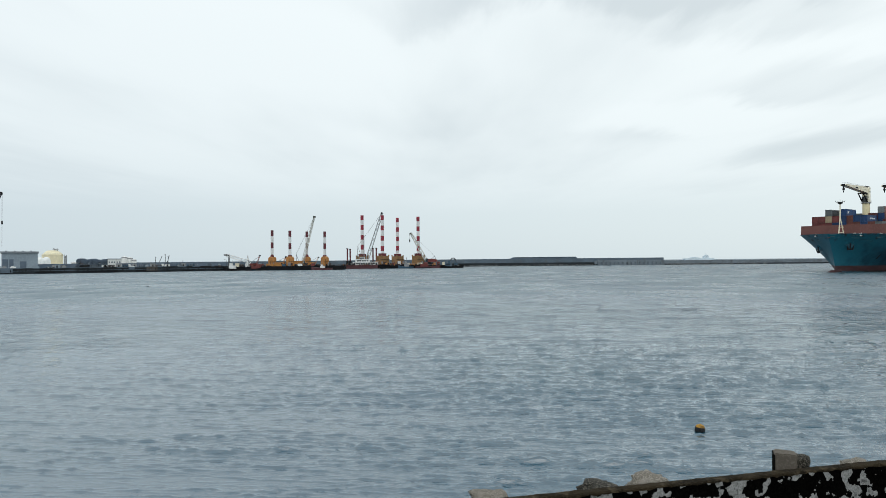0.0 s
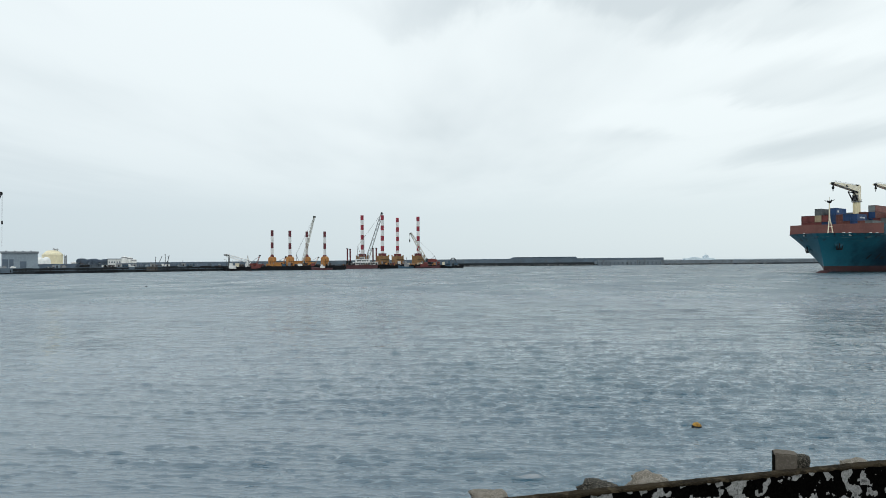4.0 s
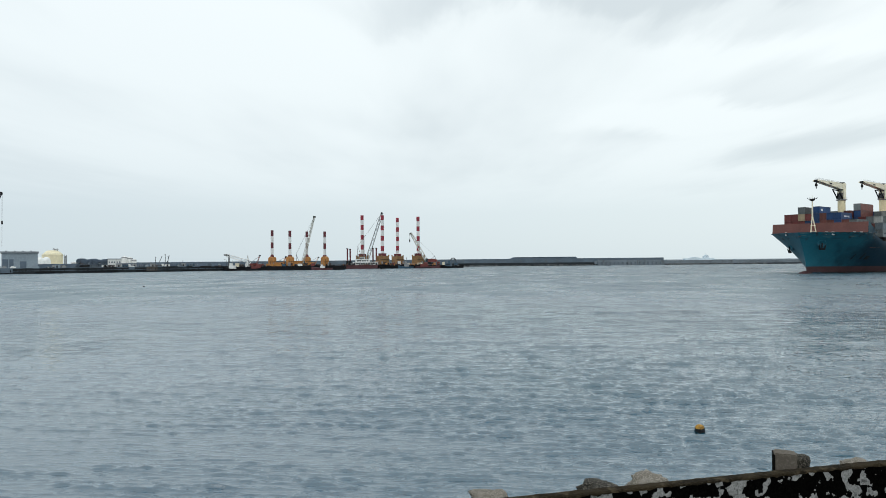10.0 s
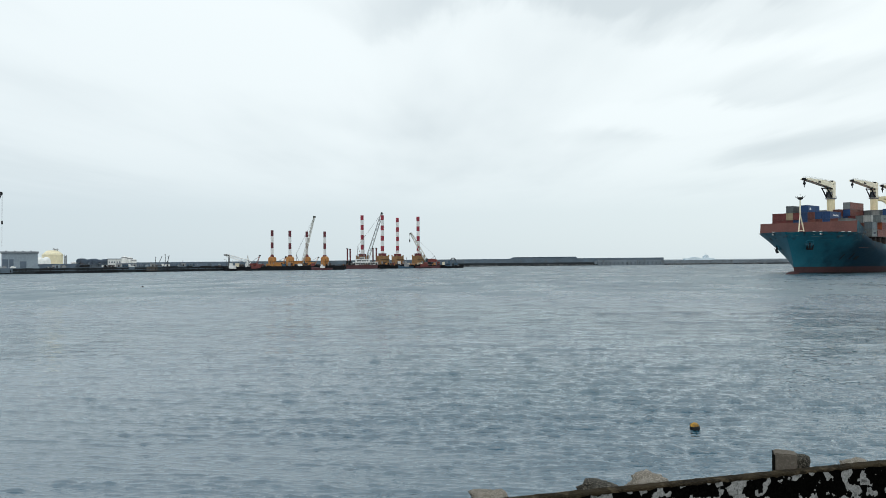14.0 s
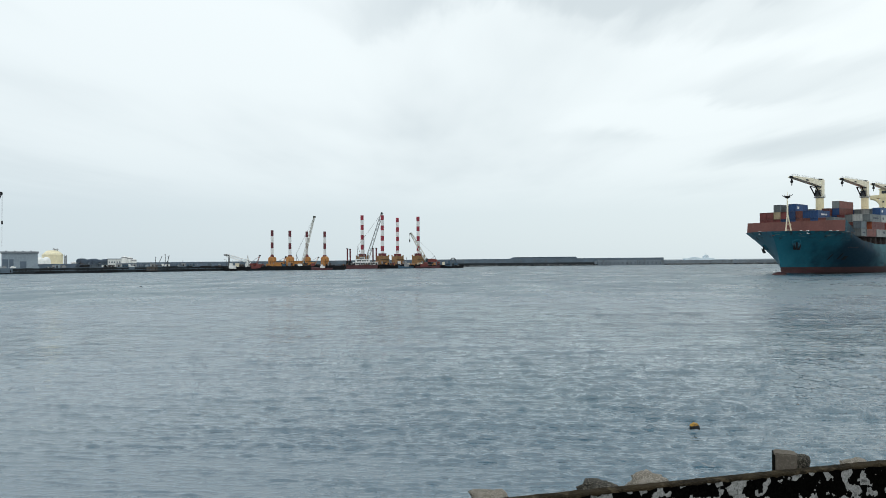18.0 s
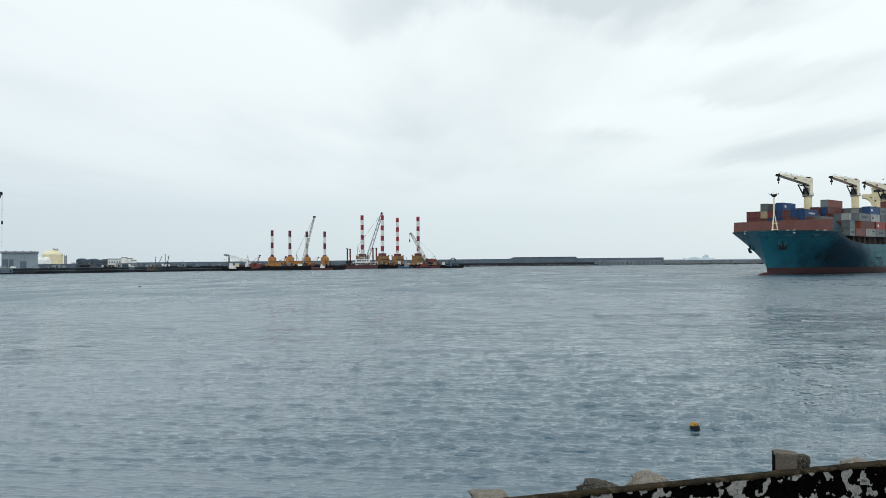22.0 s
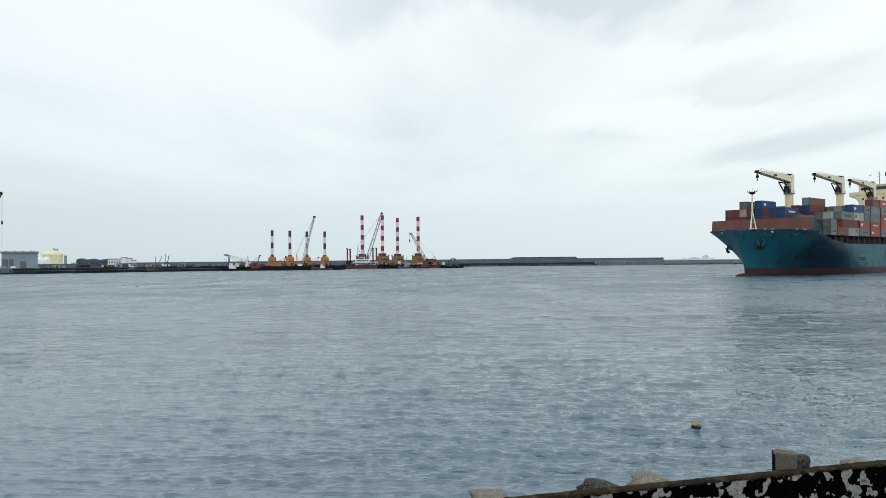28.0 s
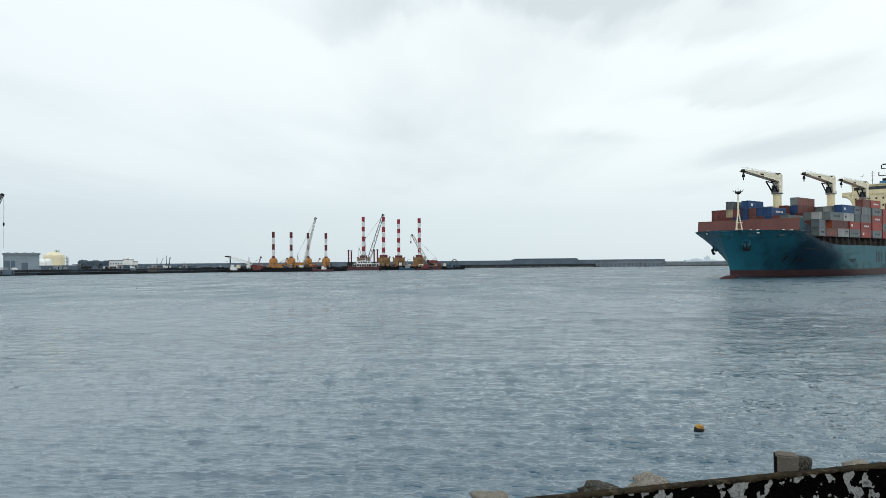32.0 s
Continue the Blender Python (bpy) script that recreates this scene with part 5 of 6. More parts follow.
def jack_up(pos, yaw, L, W, tops, r, band, mats, hull_mat, deck, pad, label, house_h, round_house=False):
    b = thing("jack_up_barge", pose(pos[0], pos[1], 0, 0, 0, yaw), label, "jack-up barge", "jack-up barges")
    def hull(m):
        prism(m, [(-L / 2 - pad, deck), (-L / 2 - pad + 1, -1.5), (L / 2 + pad - 1, -1.5), (L / 2 + pad, deck)], -W / 2 - pad, W / 2 + pad)
    h = one("hull", hull_mat, hull, b, "dark rusty pontoon hull")
    one("rubbing_strake", M["black"], lambda m: box(m, -L / 2 - pad - 0.15, -W / 2 - pad - 0.2, deck - 0.5, L / 2 + pad + 0.15, W / 2 + pad + 0.2, deck - 0.1), h)
    def rails(m):
        y = -W / 2 - pad + 0.2
        n = int((L + 2 * pad) / 1.5)
        for i in range(n + 1):
            x = -L / 2 - pad + 0.2 + i * (L + 2 * pad - 0.4) / n
            rod(m, (x, y, deck), (x, y, deck + 1.1), 0.05, n=4)
        for z in (0.55, 1.1):
            rod(m, (-L / 2 - pad, y, deck + z), (L / 2 + pad, y, deck + z), 0.05, n=4)
    one("railing", M["yellow"], rails, h)
    k = 0
    for ix, iy in ((-1, 1), (-1, -1), (1, 1), (1, -1)):
        x, y = ix * L / 2, iy * W / 2
        def house(m):
            w = r * 2.25
            if round_house:
                turned(m, [(w * 1.2, deck), (w * 1.2, deck + house_h * 0.7), (w * 1.1, deck + house_h * 0.93), (w * 1.0, deck + house_h), (0, deck + house_h)], 20, x, y)
                for i in range(8):
                    a_ = i * math.tau / 8
                    rod(m, (x + w * 1.22 * math.cos(a_), y + w * 1.22 * math.sin(a_), deck), (x + w * 1.22 * math.cos(a_), y + w * 1.22 * math.sin(a_), deck + house_h * 0.86), 0.22, n=6)
                return
            box(m, x - w * 1.25, y - w * 1.25, deck, x + w * 1.25, y + w * 1.25, deck + house_h * 0.8)
            for sx in (-1, 1):
                for sy in (-1, 1):
                    box(m, x + sx * w * 1.15 - 0.5, y + sy * w * 1.15 - 0.5, deck + house_h * 0.8, x + sx * w * 1.15 + 0.5, y + sy * w * 1.15 + 0.5, deck + house_h * 0.9)
        j = one("jacking_house", M["yellow"] if round_house else M["ochre"], house, b, "yellow steel jacking house" if round_house else "dull ochre steel jacking house")
        w = r * 2.25 * 1.25
        one("collar", M["leg_dark"], lambda m: turned(m, [(r * 1.02, deck + house_h * 0.95), (r * 1.3, deck + house_h * 0.98), (r * 1.3, deck + house_h * 1.14), (r * 1.02, deck + house_h * 1.16)], 16, x, y) if round_house else box(m, x - r * 1.7, y - r * 1.7, deck + house_h * 0.8, x + r * 1.7, y + r * 1.7, deck + house_h * 1.05), j, "dark steel collar round the leg")
        for q in range(4):
            one("service_box", M[("black", "grey", "dark_hold", "yellow")[(q + k) % 4]], lambda m: box(m, x - w + q * w * 0.55, y - w - 0.7, deck, x - w + q * w * 0.55 + 0.9, y - w - 0.02, deck + 1.1 + 0.5 * ((q * 7 + k * 3) % 4)), j)
        one("access_door", M["black"], lambda m: box(m, x - 0.5, y - w - 0.05, deck, x + 0.5, y - w, deck + 2.0), j)
        one("gallery", M["black"], lambda m: box(m, x - w - 0.5, y - w - 0.5, deck + house_h * 0.45, x + w + 0.5, y - w, deck + house_h * 0.48), j)
        striped_leg(b, x, y, tops[k], [(band[i % 2], i % 2) for i in range(14)], r, mats, base=deck + house_h * 0.5)
        one("leg_foot", mats[0], lambda m: rod(m, (x, y, -3), (x, y, deck), r, r, 12), b)
        k += 1
    return b


def crawler_crane(pos, yaw, reach, height, label, body_mat, boom_mat, back=6.0, w=1.5, hook=0.0, scale=1.0, line=0.0):
    """A crawler crane with a lattice boom towards its own +x."""
    c = thing("crawler_crane", pose(*pos, 0, 0, yaw), label, "crane")
    s = scale
    for sd in (-1, 1):
        one("track", M["black"], lambda m: prism(m, [(-3.2 * s, 0.0), (3.2 * s, 0.0), (3.7 * s, 0.5 * s), (3.2 * s, 1.1 * s), (-3.2 * s, 1.1 * s), (-3.7 * s, 0.5 * s)], sd * 2.2 * s - 0.5 * s, sd * 2.2 * s + 0.5 * s), c)
    one("turntable", M["black"], lambda m: rod(m, (0, 0, 0.6 * s), (0, 0, 1.5 * s), 1.5 * s, 1.5 * s, 16), c)
    up = one("machine_house", body_mat, lambda m: (box(m, -4.8 * s, -1.6 * s, 1.5 * s, 1.5 * s, 1.6 * s, 3.7 * s), box(m, -5.8 * s, -1.5 * s, 1.6 * s, -4.8 * s, 1.5 * s, 3.2 * s)), c, "crane machine house")
    one("cab", M["glass"], lambda m: box(m, 0.6 * s, 1.0 * s, 1.6 * s, 2.3 * s, 2.2 * s, 3.9 * s), up)
    foot, tip = Vector((1.6 * s, 0, 2.0 * s)), Vector((reach, 0, height))
    bays = max(8, int((tip - foot).length / (w * 1.6)))
    one("boom", boom_mat, lambda m: lattice(m, foot, tip, w, w * 0.55, bays, 0.11 * w), c, "lattice boom")
    gan = Vector((-4.2 * s, 0, back + 3.0 * s))
    one("gantry", M["boom_dark"], lambda m: (rod(m, (-1.2 * s, -1, 3.6 * s), gan, 0.13 * s), rod(m, (-4.6 * s, 1, 3.6 * s), gan, 0.13 * s)), c)
    def ropes(m):
        for y in (-0.4, 0.4):
            rod(m, gan + Vector((0, y, 0)), tip + Vector((0, y, 0)), 0.05, n=4)
    one("pendant_ropes", M["boom_dark"], ropes, c)
    one("boom_head", M["black"], lambda m: (rod(m, tip + Vector((-0.2, -0.5, 0)), tip + Vector((-0.2, 0.5, 0)), 0.55 * s, n=12), box(m, tip.x - 0.8 * s, -0.4, tip.z - 1.0 * s, tip.x + 0.9 * s, 0.4, tip.z + 0.2)), c)
    if hook:
        one("hoist_rope", M["boom_dark"], lambda m: rod(m, (tip.x + 0.8 * s, 0, tip.z), (tip.x + 0.8 * s, 0, tip.z - hook), 0.12, n=5), c)
        one("hook_block", M["black"], lambda m: turned(m, [(0.1, tip.z - hook - 2.6), (0.42 * s, tip.z - hook - 1.8), (0.42 * s, tip.z - hook - 0.5), (0.12, tip.z - hook)], 10, tip.x + 0.8 * s, 0), c)
    if line:
        one("tag_line", M["boom_dark"], lambda m: rod(m, (tip.x + 0.8 * s, 0, tip.z - hook - 2), (tip.x + 0.8 * s, 0, tip.z - hook - line), 0.07, n=5), c)
    return c


def work_boat(pos, yaw, ln, wd, label, hull_mat, upper_mat, house=(0.1, 0.45), hh=3.0, mast=5.0):
    """A small harbour craft, bow towards its +x."""
    b = thing("work_boat", pose(pos[0], pos[1], 0, 0, 0, yaw), label, "boat", "harbour craft")
    def hull(m):
        rows = []
        for i in range(13):
            t = i / 12
            x = -ln / 2 + ln * t
            hb = wd / 2 * (1 - max(0, (t - 0.6) / 0.4) ** 2.2)
            zt = 1.5 + 1.3 * max(0, t - 0.45) ** 1.5 * 2
            rows.append([m.verts.new((x, s_ * hb * k, z)) for s_, k, z in ((-1, 1, zt), (-1, 0.9, 0.2), (-1, 0.4, -1), (1, 0.4, -1), (1, 0.9, 0.2), (1, 1, zt))])
        for a, c in zip(rows, rows[1:]):
            for k in range(5):
                m.faces.new((a[k], c[k], c[k + 1], a[k + 1]))
            m.faces.new((a[5], c[5], c[0], a[0]))
        m.faces.new(rows[0])
        bmesh.ops.remove_doubles(m, verts=m.verts, dist=0.01)
        bmesh.ops.recalc_face_normals(m, faces=m.faces)
    one("hull", hull_mat, hull, b)
    h0, h1 = -ln / 2 + ln * house[0], -ln / 2 + ln * house[1]
    w = one("wheelhouse", upper_mat, lambda m: (box(m, h0, -wd * 0.32, 1.2, h1, wd * 0.32, 1.4 + hh), box(m, (h0 + h1) / 2, -wd * 0.26, 1.4 + hh, h1 - 0.3, wd * 0.26, 1.4 + hh * 1.7)), b, "boat deckhouse")
    for i in range(4):
        x = h0 + 0.5 + i * (h1 - h0 - 1) / 4
        one("window", M["glass"], lambda m: box(m, x, -wd * 0.32 - 0.05, 1.4 + hh * 0.45, x + 0.6, -wd * 0.32, 1.4 + hh * 0.75), w)
    one("mast", M["grey"], lambda m: (rod(m, ((h0 + h1) / 2, 0, 1.4 + hh), ((h0 + h1) / 2, 0, 1.4 + hh + mast), 0.12, 0.06, 6), rod(m, ((h0 + h1) / 2, -0.9, 1.4 + hh + mast * 0.7), ((h0 + h1) / 2, 0.9, 1.4 + hh + mast * 0.7), 0.06, n=5)), b)
    def fend(m):
        for i in range(6):
            x = -ln / 2 + ln * (0.08 + 0.1 * i)
            turned(m, [(0.2, 0.3), (0.45, 0.4), (0.45, 0.9), (0.2, 1.0)], 8, x, -wd / 2 - 0.1)
    one("fenders", M["black"], fend, b)
    return b


def flat_barge(pos, yaw, ln, wd, deck, mat, label):
    b = thing("flat_barge", pose(pos[0], pos[1], 0, 0, 0, yaw), label, "barge", "flat barges")
    one("hull", mat, lambda m: prism(m, [(-ln / 2, deck), (-ln / 2 + 1.5, -1.5), (ln / 2 - 1.5, -1.5), (ln / 2, deck)], -wd / 2, wd / 2), b)
    for i in range(8):
        one("bollard", M["black"], lambda m: rod(m, (-ln / 2 + 1 + i * (ln - 2) / 7, -wd / 2 + 0.5, deck), (-ln / 2 + 1 + i * (ln - 2) / 7, -wd / 2 + 0.5, deck + 0.6), 0.25), b)
    return b


def digger(pos):
    """A dredging arm on a turntable, folded over in a bow."""
    d = thing("dredger_arm", pose(*pos), "dark steel dredger arm folded over on the tug's deck", "dredger")
    one("turntable", M["black"], lambda m: rod(m, (0, 0, 0), (0, 0, 0.9), 1.3, 1.2, 14), d)
    one("cab", M["boat_blue"], lambda m: box(m, -1.2, -1.0, 0.9, 1.4, 1.0, 2.8), d)
    bow = [(0.6 - 5.2 * (1 - math.cos(a)) / 2, 0, 2.2 + 4.4 * math.sin(a)) for a in (0.0, 0.4, 0.8, 1.2, 1.6, 2.0, 2.4)]
    def arm(m):
        for a, b in zip(bow, bow[1:]):
            rod(m, a, b, 0.42, 0.36, 8)
    one("arm", M["boom_dark"], arm, d)
    one("stick", M["boom_dark"], lambda m: (rod(m, bow[-1], (-6.0, 0, 1.6), 0.35, 0.25, 8), rod(m, bow[-2], (-5.6, 0, 3.0), 0.14, n=6)), d)
    one("bucket", M["black"], lambda m: prism(m, [(-6.8, 0.4), (-5.4, 0.3), (-5.2, 1.5), (-6.2, 1.9)], -0.7, 0.7), d)


def make_harbour_works():
    # smaller jack-up barge with dark red bands
    p1 = (-110.83, 486.0)
    jack_up(p1, 49.67, 32.5, 22.3, (30.2, 29.1, 30.3, 29.4), 1.05, (4.5, 4.7), (M["leg_dark"], M["leg_white"]), M["barge_dark"], 3.0, 3.2, "jack-up barge with dark red and white banded legs", 7.0, True)
    crawler_crane((-108.81, 484, 3.0), -20, 12.10, 40.38 - 3.0, "crawler crane with a long grey lattice boom", M["yellow"], M["boom_pale"], w=1.6, scale=1.0)
    crawler_crane((-122.40, 478, 3.0), -5, 3.84, 7.0, "small yellow crane parked on the barge deck", M["yellow"], M["yellow"], back=1.0, w=0.8, scale=0.7)
    crawler_crane((-98.03, 478, 3.0), 8, 3.84, 6.5, "small yellow crane parked on the barge deck", M["yellow"], M["yellow"], back=1.0, w=0.8, scale=0.7)
    flat_barge((-101.3, 463, 0), 1, 60.0, 9, 2.9, M["barge_dark"], "long low black barge moored by the platform")
    work_boat((-87.36, 455), 178, 15, 4.6, "small dark red tug with white wheelhouse", M["barge_red"], M["white"], (0.35, 0.55), 1.5, 4)
    # larger jack-up barge with bright red bands
    p2 = (-45.64, 548.0)
    jack_up(p2, 41.3, 38.2, 29.6, (45.7, 44.0, 45.0, 44.3), 1.38, (4.1, 4.4), (M["leg_red"], M["leg_white"]), M["barge_red"], 3.2, 4.0, "jack-up barge with bright red and white banded legs", 8.8)
    crawler_crane((-66.92, 536, 3.2), 4, 15.31, 46.91 - 3.2, "tall crawler crane with a long grey lattice boom", M["white"], M["boom"], back=12.0, w=2.6, scale=1.25)
    crawler_crane((-11.86, 532, 3.2), 176, 15.20, 29.29 - 3.2, "crawler crane with a pale lattice boom and hook", M["boat_red"], M["boom_pale"], back=3.0, w=2.4, hook=5.0, scale=1.2)
    cab = thing("site_office", pose(-73.33, 513, 3.0), "white two-storey deck house with dark windows", "cabin")
    one("wall", M["white"], lambda m: box(m, 0, 0, 0, 20.4, 4, 2.3), cab)
    one("deck_awning", M["white"], lambda m: box(m, 13.5, -0.4, 2.3, 20.8, 4, 2.6), cab)
    for i in range(5):
        one("awning_post", M["grey"], lambda m: rod(m, (13.8 + i * 1.65, -0.3, 2.6), (13.8 + i * 1.65, -0.3, 3.7), 0.06, n=5), cab)
    one("upper_wall", M["white"], lambda m: box(m, 2.0, 0.4, 2.3, 13.5, 3.6, 4.6), cab)
    one("wheelhouse", M["white"], lambda m: box(m, 5.5, 0.7, 4.4, 9.5, 3.4, 6.3), cab)
    one("roof", M["grey"], lambda m: box(m, 5.2, 0.4, 6.3, 9.8, 3.7, 6.5), cab)
    for i in range(10):
        one("window", M["glass"], lambda m: box(m, 0.6 + i * 1.98, -0.06, 0.6 if i % 3 else 0.1, 2.1 + i * 1.98, 0, 1.9), cab)
    for i in range(5):
        one("window", M["glass"], lambda m: box(m, 3.5 + i * 1.95, 0.34, 2.9, 4.9 + i * 1.95, 0.4, 4.0), cab)
    for i in range(3):
        one("window", M["glass"], lambda m: box(m, 5.7 + i * 1.25, 0.64, 5.1, 6.7 + i * 1.25, 0.7, 5.9), cab)
    one("mast", M["grey"], lambda m: (rod(m, (8, 2, 6.4), (8, 2, 11.5), 0.12, 0.06, 6), rod(m, (7, 2, 9.8), (9, 2, 9.8), 0.06, n=5)), cab)
    yc = thing("machine_cabin", pose(-123.93, 464, 2.9), "yellow machine cabin on the black barge", "cabin")
    one("wall", M["yellow"], lambda m: box(m, 0, 0, 0, 7.2, 3, 3.0), yc)
    one("roof", M["grey"], lambda m: box(m, -0.2, -0.2, 3.0, 7.4, 3.2, 3.2), yc)
    for i in range(3):
        one("window", M["glass"], lambda m: box(m, 0.6 + i * 2.2, -0.05, 1.3, 1.9 + i * 2.2, 0, 2.3), yc)
    flat_barge((-65.9, 516, 0), 1, 27.2, 10, 3.0, M["barge_red"], "dark red flat barge carrying a white deck house")
    flat_barge((-38.0, 516, 0), 0, 28.0, 10, 3.0, M["barge_dark"], "black flat barge carrying site equipment")
    flat_barge((-14.76, 512, 0), 0, 35.87, 9, 2.4, M["barge_dark"], "black flat barge moored at the platform")
    work_boat((-29.84, 505), 180, 12, 4, "small blue work boat with a pale cabin", M["boat_blue"], M["grey"], (0.3, 0.6), 2.6, 5)
    work_boat((-12.15, 505), 0, 20, 5, "dark red work boat with a low cabin", M["barge_red"], M["boat_red"], (0.2, 0.5), 2.0, 8)
    work_boat((8.26, 505), 0, 16, 5, "dark blue tug with a curved boom on deck", M["barge_dark"], M["boat_blue"], (0.1, 0.35), 2.6, 2)
    digger((10.07, 505, 1.4))
    for x, zt, k in ((-79.30, 16.25, 0), (-76.97, 15.77, 0), (-58.1, 16.45, 0), (-55.3, 16.42, 0), (-67.54, 27.32, 1)):
        s = thing("spud_pile", pose(x, 524.5 if k == 0 else 541, 0), "slim dark red steel spud pile", "pile", "spud piles")
        one("shaft", M["leg_dark"] if k == 0 else M["boom"], lambda m: rod(m, (0, 0, -2), (0, 0, zt), 0.6 if k == 0 else 0.3, 0.6 if k == 0 else 0.3, 12), s)
        one("pile_head", M["black"], lambda m: rod(m, (0, 0, zt), (0, 0, zt + 0.6), 0.85 if k == 0 else 0.5, n=12), s)
        one("guide", M["black"], lambda m: box(m, -0.95, -0.95, 2.5, 0.95, 0.95, 6.5 if k == 0 else 4), s)
    flat_barge((-78.50, 526, 0), 1, 12.16, 8, 2.4, M["barge_dark"], "short black spud barge")
    # crane barge and white boom to the left
    flat_barge((-146.79, 472, 0), 2, 31.05, 11, 2.6, M["barge_dark"], "low dark crane barge at the quay")
    cb = thing("deck_crane", pose(-159.38, 471, 2.6), "white deck crane with a level truss boom", "crane")
    one("post", M["boom_dark"], lambda m: rod(m, (0, 0, 0), (0, 0, 9.23), 0.6, 0.5), cb)
    one("boom", M["white"], lambda m: lattice(m, (-2.6, 0, 9.23), (16.79, 0, 3.36), 1.6, 2.0, 14, 0.2), cb, "pale truss boom")
    one("boom_head", M["black"], lambda m: box(m, -3.6, -0.8, 8.60, 0.3, 0.8, 9.44), cb)
    one("machinery", M["white"], lambda m: (box(m, 12.59, -1.5, 0, 15.11, 1.5, 2.94), rod(m, (13.85, 0, 2.94), (13.85, 0, 8.39), 0.5), rod(m, (13.85, 0, 7.97), (15.11, 0, 4.20), 0.3)), cb)
    work_boat((-151.85, 455), 180, 9, 3.6, "small dark harbour boat with a white cabin", M["barge_dark"], M["white"], (0.2, 0.7), 2.4, 4)
    work_boat((-135.63, 459), 0, 15, 4.5, "dark boat with a red deck crane", M["barge_dark"], M["boat_red"], (0.3, 0.7), 2.0, 3)
    crawler_crane((-139.48, 469, 2.6), 40, 3.78, 8.5, "small red deck crane", M["boat_red"], M["boat_red"], back=1.0, w=0.8, scale=0.7)
    # stores and plant on the barge decks
    rng = random.Random(21)
    looks = (("white", "white"), ("yellow", "yellow"), ("boat_red", "red"), ("grey", "grey"), ("boat_blue", "blue"), ("dark_hold", "rusty dark"), ("cream", "cream"))
    spots = [(x, 463.0, 2.9) for x in (-0.2784, -0.2704, -0.2632, -0.2507, -0.2427, -0.2275, -0.2168, -0.2061)] + [(x, 516.0, 3.0) for x in (-0.1445, -0.1391, -0.1141, -0.1052, -0.0909, -0.0793, -0.0695)] + [(x, 512.0, 2.4) for x in (-0.0552, -0.0480, -0.0373, -0.0141, -0.0070, 0.0002)] + [(x, 472.0, 2.6) for x in (-0.3266, -0.3213, -0.3070, -0.2873)]
    for u, d, z in spots:
        key, word = rng.choice(looks)
        w, h, dp = rng.uniform(1.6, 3.6), rng.uniform(1.4, 3.0), rng.uniform(1.5, 2.4)
        g = thing("deck_unit", pose(u * d + rng.uniform(-0.4, 0.4), d + rng.uniform(-1.5, 2.5), z, 0, 0, rng.uniform(-8, 8)), word + " steel equipment box on the barge deck", "equipment box", "equipment on the barges")
        one("casing", M[key], lambda m: box(m, -w / 2, -dp / 2, 0.15, w / 2, dp / 2, h), g)
        for y0 in (-dp / 2, dp / 2 - 0.25):
            one("skid", M["black"], lambda m: box(m, -w / 2 - 0.1, y0, 0, w / 2 + 0.1, y0 + 0.25, 0.15), g)
        one("lid", M["grey"], lambda m: box(m, -w / 2 - 0.08, -dp / 2 - 0.08, h, w / 2 + 0.08, dp / 2 + 0.08, h + 0.12), g)
        if rng.random() < 0.5:
            one("exhaust", M["black"], lambda m: rod(m, (w * 0.3, 0, h + 0.1), (w * 0.3, 0, h + rng.uniform(0.8, 2.2)), 0.12, n=6), g)
    for x0, y0, z0, n_ in ((-105.0, 464.5, 2.9, 9), (-57.47, 509.5, 3.0, 8), (-19.22, 506.0, 2.4, 8), (-145.95, 466.0, 2.6, 9)):
        for i in range(n_):
            g = thing("deck_pipe_rack" if i % 3 == 0 else "winch" if i % 3 == 1 else "davit", pose(x0 + (i - n_ / 2) * 5.2 + rng.uniform(-1, 1), y0 + rng.uniform(-0.6, 0.6), z0, 0, 0, rng.uniform(-15, 15)),
                      ("rack of dark steel pipes on the barge deck", "rusty mooring winch on the barge deck", "slim steel davit on the barge deck")[i % 3], ("pipe rack", "winch", "davit")[i % 3], "deck gear on the barges")
            if i % 3 == 0:
                for k in range(4):
                    one("pipe", M["dark_hold"], lambda m: rod(m, (-2, -0.4 + k * 0.27, 0.3 + (k % 2) * 0.25), (2, -0.4 + k * 0.27, 0.3 + (k % 2) * 0.25), 0.13, n=8), g)
                for x in (-1.5, 1.5):
                    one("cradle", M["yellow"], lambda m: (box(m, x - 0.1, -0.7, 0, x + 0.1, 0.7, 0.18), box(m, x - 0.1, -0.75, 0, x + 0.1, -0.6, 1.1), box(m, x - 0.1, 0.6, 0, x + 0.1, 0.75, 1.1)), g)
            elif i % 3 == 1:
                one("drum", M["dark_hold"], lambda m: rod(m, (-0.8, 0, 0.8), (0.8, 0, 0.8), 0.55, n=12), g)
                for x in (-1.0, 0.85):
                    one("side_frame", M["black"], lambda m: prism(m, [(x, 0), (x + 0.15, 0), (x + 0.15, 1.5), (x, 1.5)], -0.6, 0.6), g)
            else:
                h = rng.uniform(3.2, 5.5)
                one("post", M["black"], lambda m: rod(m, (0, 0, 0), (0, 0, h), 0.14, 0.1, 6), g)
                one("jib", M["boom_dark"], lambda m: rod(m, (0, 0, h), (rng.choice((-1, 1)) * 2.0, 0, h + 0.8), 0.1, 0.07, 6), g)
                one("hoist_rope", M["boom_dark"], lambda m: rod(m, (0, 0, h), (0.9, 0, 0.4), 0.05, n=4), g)
    # excavator and poles on the quay
    crawler_crane((-241.26, 427, 3.15), 150, 6.0, 3.4, "dark excavator crane on the quay", M["black"], M["boom_dark"], back=0.5, w=0.7, scale=0.6)
